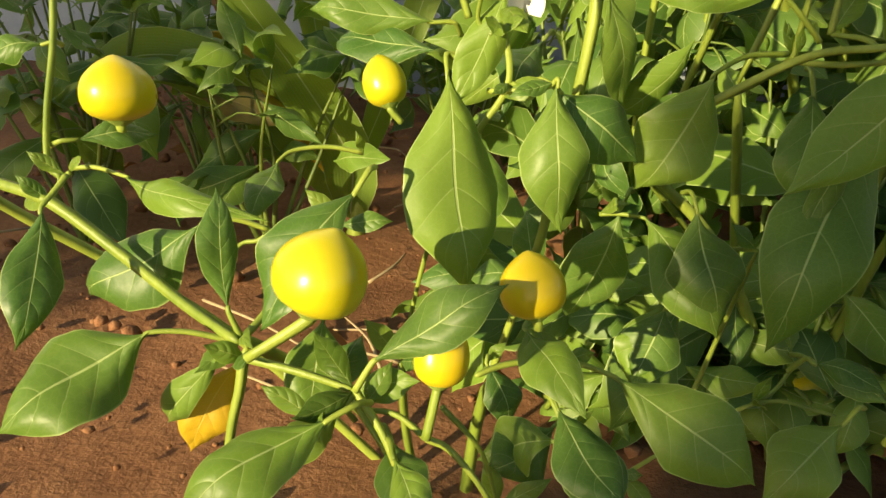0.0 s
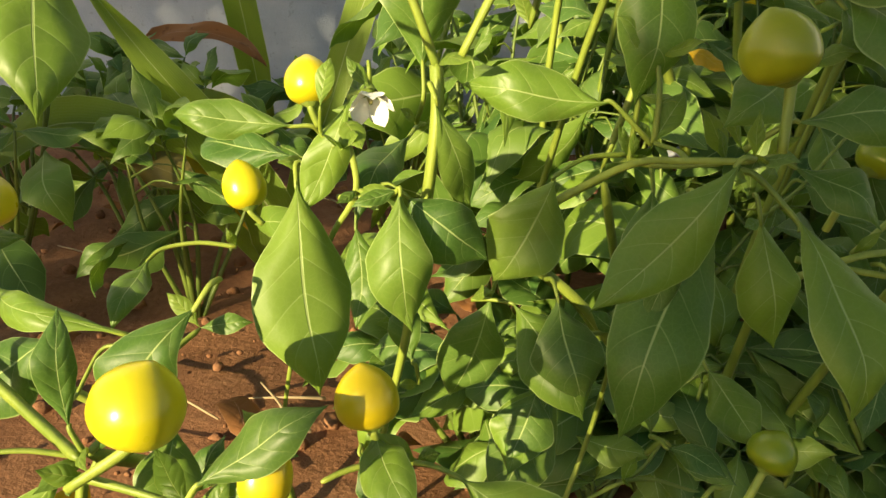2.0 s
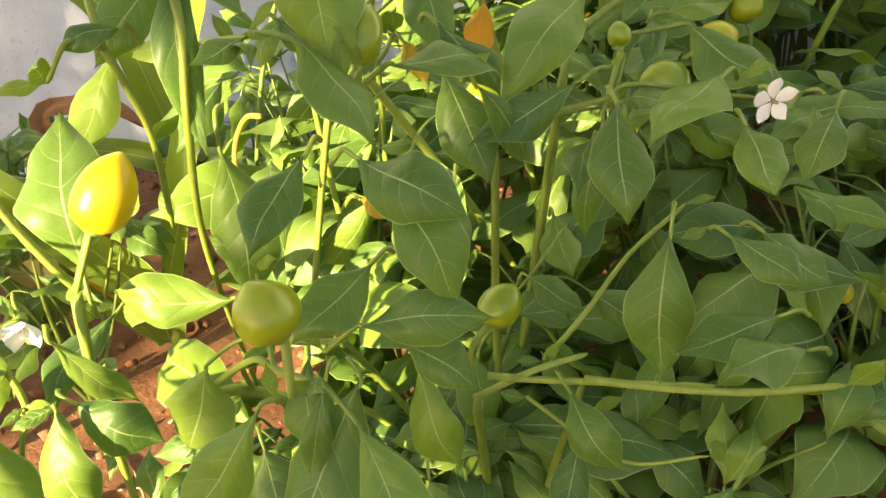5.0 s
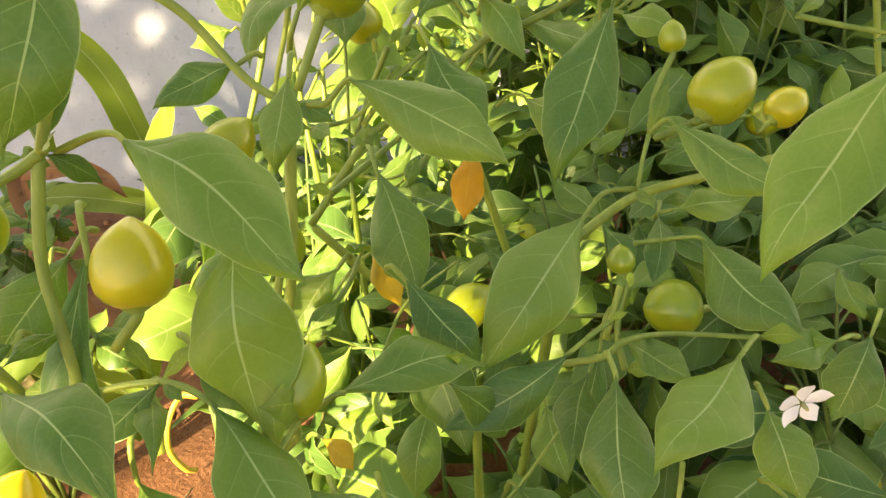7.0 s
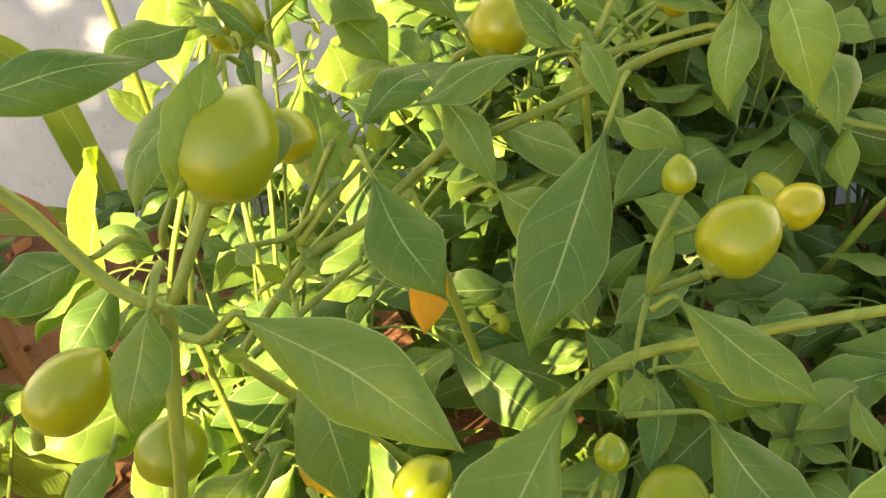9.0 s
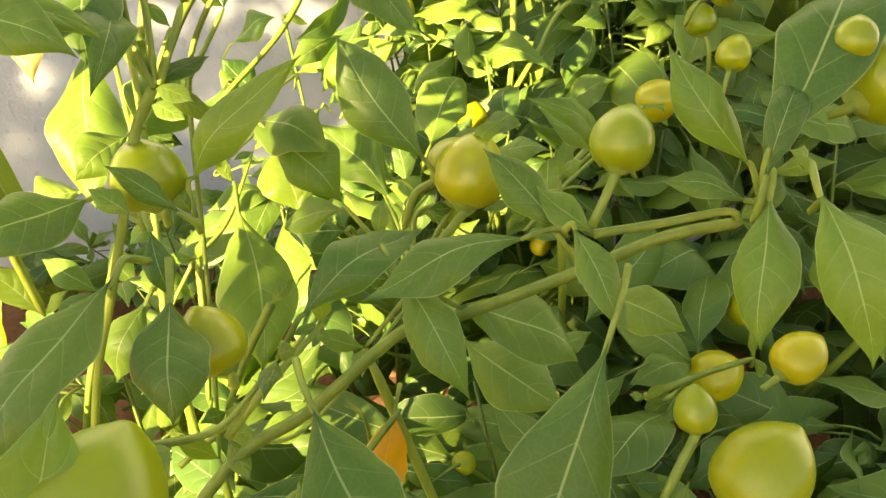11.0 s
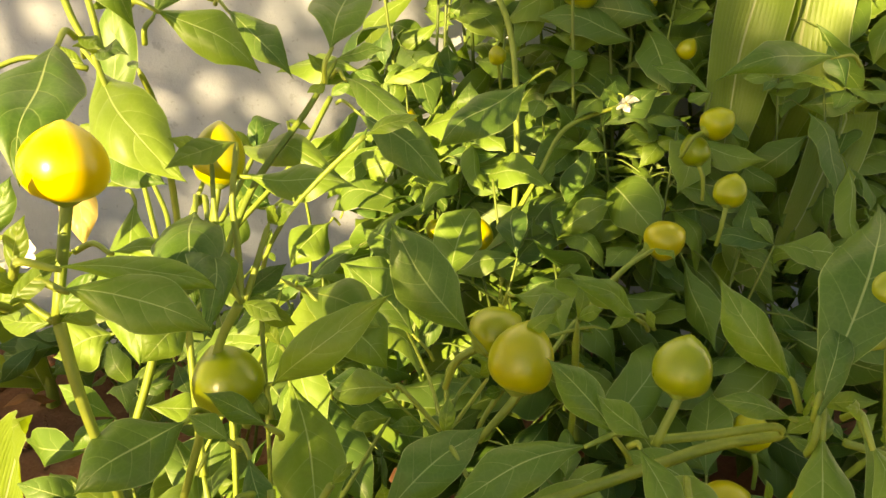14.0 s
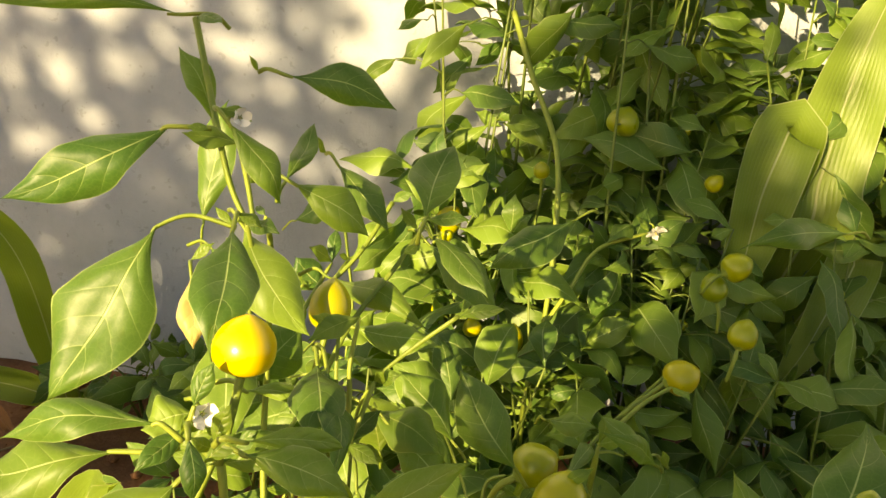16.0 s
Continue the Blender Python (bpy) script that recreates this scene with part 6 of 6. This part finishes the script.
maize((0.50, 1.12, 0), "maize plant with broad bright green blades, one bent over", [
    ([(0.50, 1.12, 0.34), (0.522, 1.070, 0.510), (0.526, 1.083, 0.573), (0.535, 1.095, 0.647), (0.551, 1.112, 0.731), (0.578, 1.129, 0.818)], 0.085, (-0.3, -1, 0.3)),
    ([(0.50, 1.11, 0.45), (0.475, 1.07, 0.59), (0.462, 1.045, 0.628), (0.448, 1.03, 0.57), (0.440, 1.02, 0.48), (0.43, 1.02, 0.40)], 0.070, (-0.1, -1, 0.25)),
    ([(0.505, 1.09, 0.30), (0.555, 1.03, 0.50), (0.525, 0.99, 0.44), (0.485, 0.97, 0.36)], 0.055, (-0.2, -1, 0.4))])
maize((-0.24, 0.70, 0), "maize plant with long arching green blades over soil", [
    ([(-0.24, 0.70, 0.02), (-0.235, 0.68, 0.10), (-0.28, 0.64, 0.20), (-0.36, 0.60, 0.33)], 0.055, (0.2, -1, 0.2)),
    ([(-0.24, 0.70, 0.03), (-0.32, 0.66, 0.16), (-0.42, 0.62, 0.20), (-0.52, 0.58, 0.13)], 0.05, (0.1, -0.8, 0.6)),
    ([(-0.24, 0.71, 0.06), (-0.18, 0.72, 0.22), (-0.12, 0.70, 0.36), (-0.06, 0.64, 0.43)], 0.035, (0, -0.9, 0.5)),
    ([(-0.24, 0.71, 0.04), (-0.509, 0.955, 0.215), (-0.445, 0.955, 0.251), (-0.379, 0.947, 0.242), (-0.336, 0.930, 0.216)], 0.030, (0.1, -0.8, 0.7), LEAF_DEAD),
    ([(-0.24, 0.70, 0.03), (-0.303, 0.670, 0.157), (-0.332, 0.697, 0.178), (-0.386, 0.720, 0.203), (-0.440, 0.733, 0.203)], 0.024, (0.1, -0.8, 0.7), LEAF_YELLOW)])
maize((-0.47, 1.24, 0), "maize plant with a dark blade before the wall", [
    ([(-0.47, 1.24, 0.03), (-0.485, 1.22, 0.20), (-0.505, 1.20, 0.33), (-0.56, 1.17, 0.40), (-0.68, 1.13, 0.43)], 0.055, (0.3, -0.9, 0.4)),
    ([(-0.47, 1.24, 0.05), (-0.56, 1.20, 0.10), (-0.70, 1.16, 0.12), (-0.86, 1.12, 0.06)], 0.05, (0.1, -0.8, 0.6))])


# ---- litter on the soil ----
def litter():
    rng = random.Random(77)
    dead = [blade_mesh("dead_leaf", 1.0, 0.5, 0.10, 0.35, 0.16, 0.7 * (k - 1), 400 + k, 8, 2) for k in range(3)]
    for k in range(46):
        x, y = rng.uniform(-0.75, 0.45), rng.uniform(0.38, 1.36)
        m = pose(x, y, 0.020, rng.uniform(-14, 14), rng.uniform(-14, 14), rng.uniform(0, 360)) @ Matrix.Scale(rng.uniform(0.03, 0.075), 4)
        me = dead[k % 3]
        if not me.materials:
            me.materials.append(LEAF_DEAD)
        ob = new("dead_leaf", me)
        ob.matrix_basis = m
        tagged(ob, "curled brown dead leaf lying on the soil", "leaf", "dead leaves on the soil")
    verts, faces = [], []
    for _ in range(800):
        c = Vector((rng.uniform(-0.8, 0.4), rng.uniform(0.2, 1.38), rng.uniform(0.0, 0.012)))
        r = 0.0018 + 0.009 * rng.random() ** 2.5
        b = len(verts)
        bm = bmesh.new()
        bmesh.ops.create_icosphere(bm, subdivisions=1, radius=r)
        for v in bm.verts:
            v.co = Vector((v.co.x * rng.uniform(0.7, 1.3), v.co.y * rng.uniform(0.7, 1.3), v.co.z * rng.uniform(0.5, 1.0)))
            verts.append(v.co + c)
        faces += [tuple(b + v.index for v in f.verts) for f in bm.faces]
        bm.free()
    ob = new("clods", mesh_from("clods", verts, faces))
    ob.data.materials.append(SOIL)
    tagged(ob, "small reddish soil clods and pebbles on the ground", "clods", kind="stuff")
    for k in range(14):
        a, p = rng.uniform(0, 6.3), Vector((rng.uniform(-0.6, 0.2), rng.uniform(0.35, 1.2), 0.018))
        d = Vector((math.cos(a), math.sin(a), 0)) * rng.uniform(0.05, 0.13)
        ob = new("dry_stalk", tube_mesh("dry_stalk", [p, p + d * 0.5 + Vector((0.008, -0.006, 0.006)), p + d], 0.0016, 0.0009, 6))
        ob.data.materials.append(TWIG)
        tagged(ob, "dry straw-coloured stalk lying on the soil", "stalk", "dry stalks on the soil")


litter()


# ---- unseen trees behind the camera that shade the bed ----
def tree(at, label, trunk_top, cells, size, seed):
    ob = thing("tree", at, label, "tree", "shade trees")
    base = Vector(at)
    put("trunk", tube_mesh("trunk", [base + Vector((0, 0, -0.05)), base + Vector((0.05, 0, trunk_top * 0.5)), base + Vector((0, 0.05, trunk_top))], 0.11, 0.06, 10), BARK, ob)
    verts, faces, uvs = [], [], []
    for c, r, leaves in cells:
        c = Vector(c)
        limb = [base + Vector((0, 0, trunk_top * 0.7)), base.lerp(c, 0.5) + Vector((0, 0, trunk_top * 0.35)), c]
        put("limb", tube_mesh("limb", limb, 0.04, 0.012, 7), BARK, ob)
        rng = random.Random(seed * 1000 + int(c.x * 97) + int(c.z * 389))
        for _ in range(leaves):
            d = Vector((rng.gauss(0, 1), rng.gauss(0, 1), rng.gauss(0, 1))).normalized() * rng.random() ** 0.5
            q = c + Vector((d.x * r[0], d.y * r[1], d.z * r[2]))
            m = Euler((rng.uniform(0, 6.3), rng.uniform(0, 6.3), rng.uniform(0, 6.3))).to_matrix()
            s = size * rng.uniform(0.6, 1.3)
            b = len(verts)
            for x, y in ((0, 0), (0.26, 0.35), (0.2, 0.7), (0, 1), (-0.2, 0.7), (-0.26, 0.35)):
                verts.append(q + m @ Vector((x * s, y * s, 0.1 * s * (y - y * y))))
                uvs.append((x + 0.5, y))
            faces.append((b, b + 1, b + 2, b + 3, b + 4, b + 5))
    put("crown", mesh_from("crown", verts, faces, uvs, False), LEAF, ob)
    return ob


def toward_sun(s, z, back):
    """A place back metres toward the sun, beside its line by s, that shades height z over the bed."""
    return (0.87 * s - 0.49 * back, -0.49 * s - 0.87 * back, z + back * SUN_AT.z / math.hypot(SUN_AT.x, SUN_AT.y))


# unseen crown clumps, each set where the bed should fall into shade
EDGE = [(-0.04, -0.22, 400, 0.21), (0.02, 0.00, 460, 0.21), (-0.16, -0.04, 130, 0.18), (0.10, 0.13, 540, 0.21), (0.105, 0.345, 500, 0.20), (0.15, 0.50, 330, 0.21), (0.07, 0.66, 260, 0.20),
        (-0.10, 0.57, 170, 0.12), (-0.07, 0.68, 130, 0.10), (-0.03, 0.79, 170, 0.13), (-0.25, 0.90, 90, 0.11), (0.12, 0.84, 90, 0.18), (0.34, 0.25, 210, 0.21), (0.36, 0.66, 80, 0.21), (-0.26, 1.00, 110, 0.21), (0.34, 0.94, 60, 0.21)]
tree(toward_sun(1.1, 0, 3.4)[:2] + (0,), "broad leafy tree with dense low crown shading the bed", 1.5,
     [(toward_sun(s, z, 3.4), (r, r, r * 0.8), n) for s, z, n, r in EDGE]
     + [(toward_sun(s, z, 3.5 + 0.15 * (k % 3)), (0.34, 0.34, 0.32), n) for k, (s, z, n) in enumerate(
         [(0.55, -0.1, 480), (0.55, 0.3, 260), (0.55, 0.7, 120), (0.95, 0.0, 480), (0.95, 0.5, 260), (1.4, 0.1, 450), (1.4, 0.6, 260), (1.9, 0.4, 300)])], 0.08, 5)
tree(toward_sun(-1.6, 0, 3.6)[:2] + (0,), "open-crowned leafy tree letting sun patches through", 1.6,
     [(toward_sun(-0.70 - 0.28 * i - 0.05 * (j % 2), 0.40 + 0.25 * j, 3.6 + 0.2 * ((i + j) % 3)), (0.23, 0.23, 0.20), 200 if j < 2 else 110) for i in range(6) for j in range(-1, 3)], 0.085, 6)
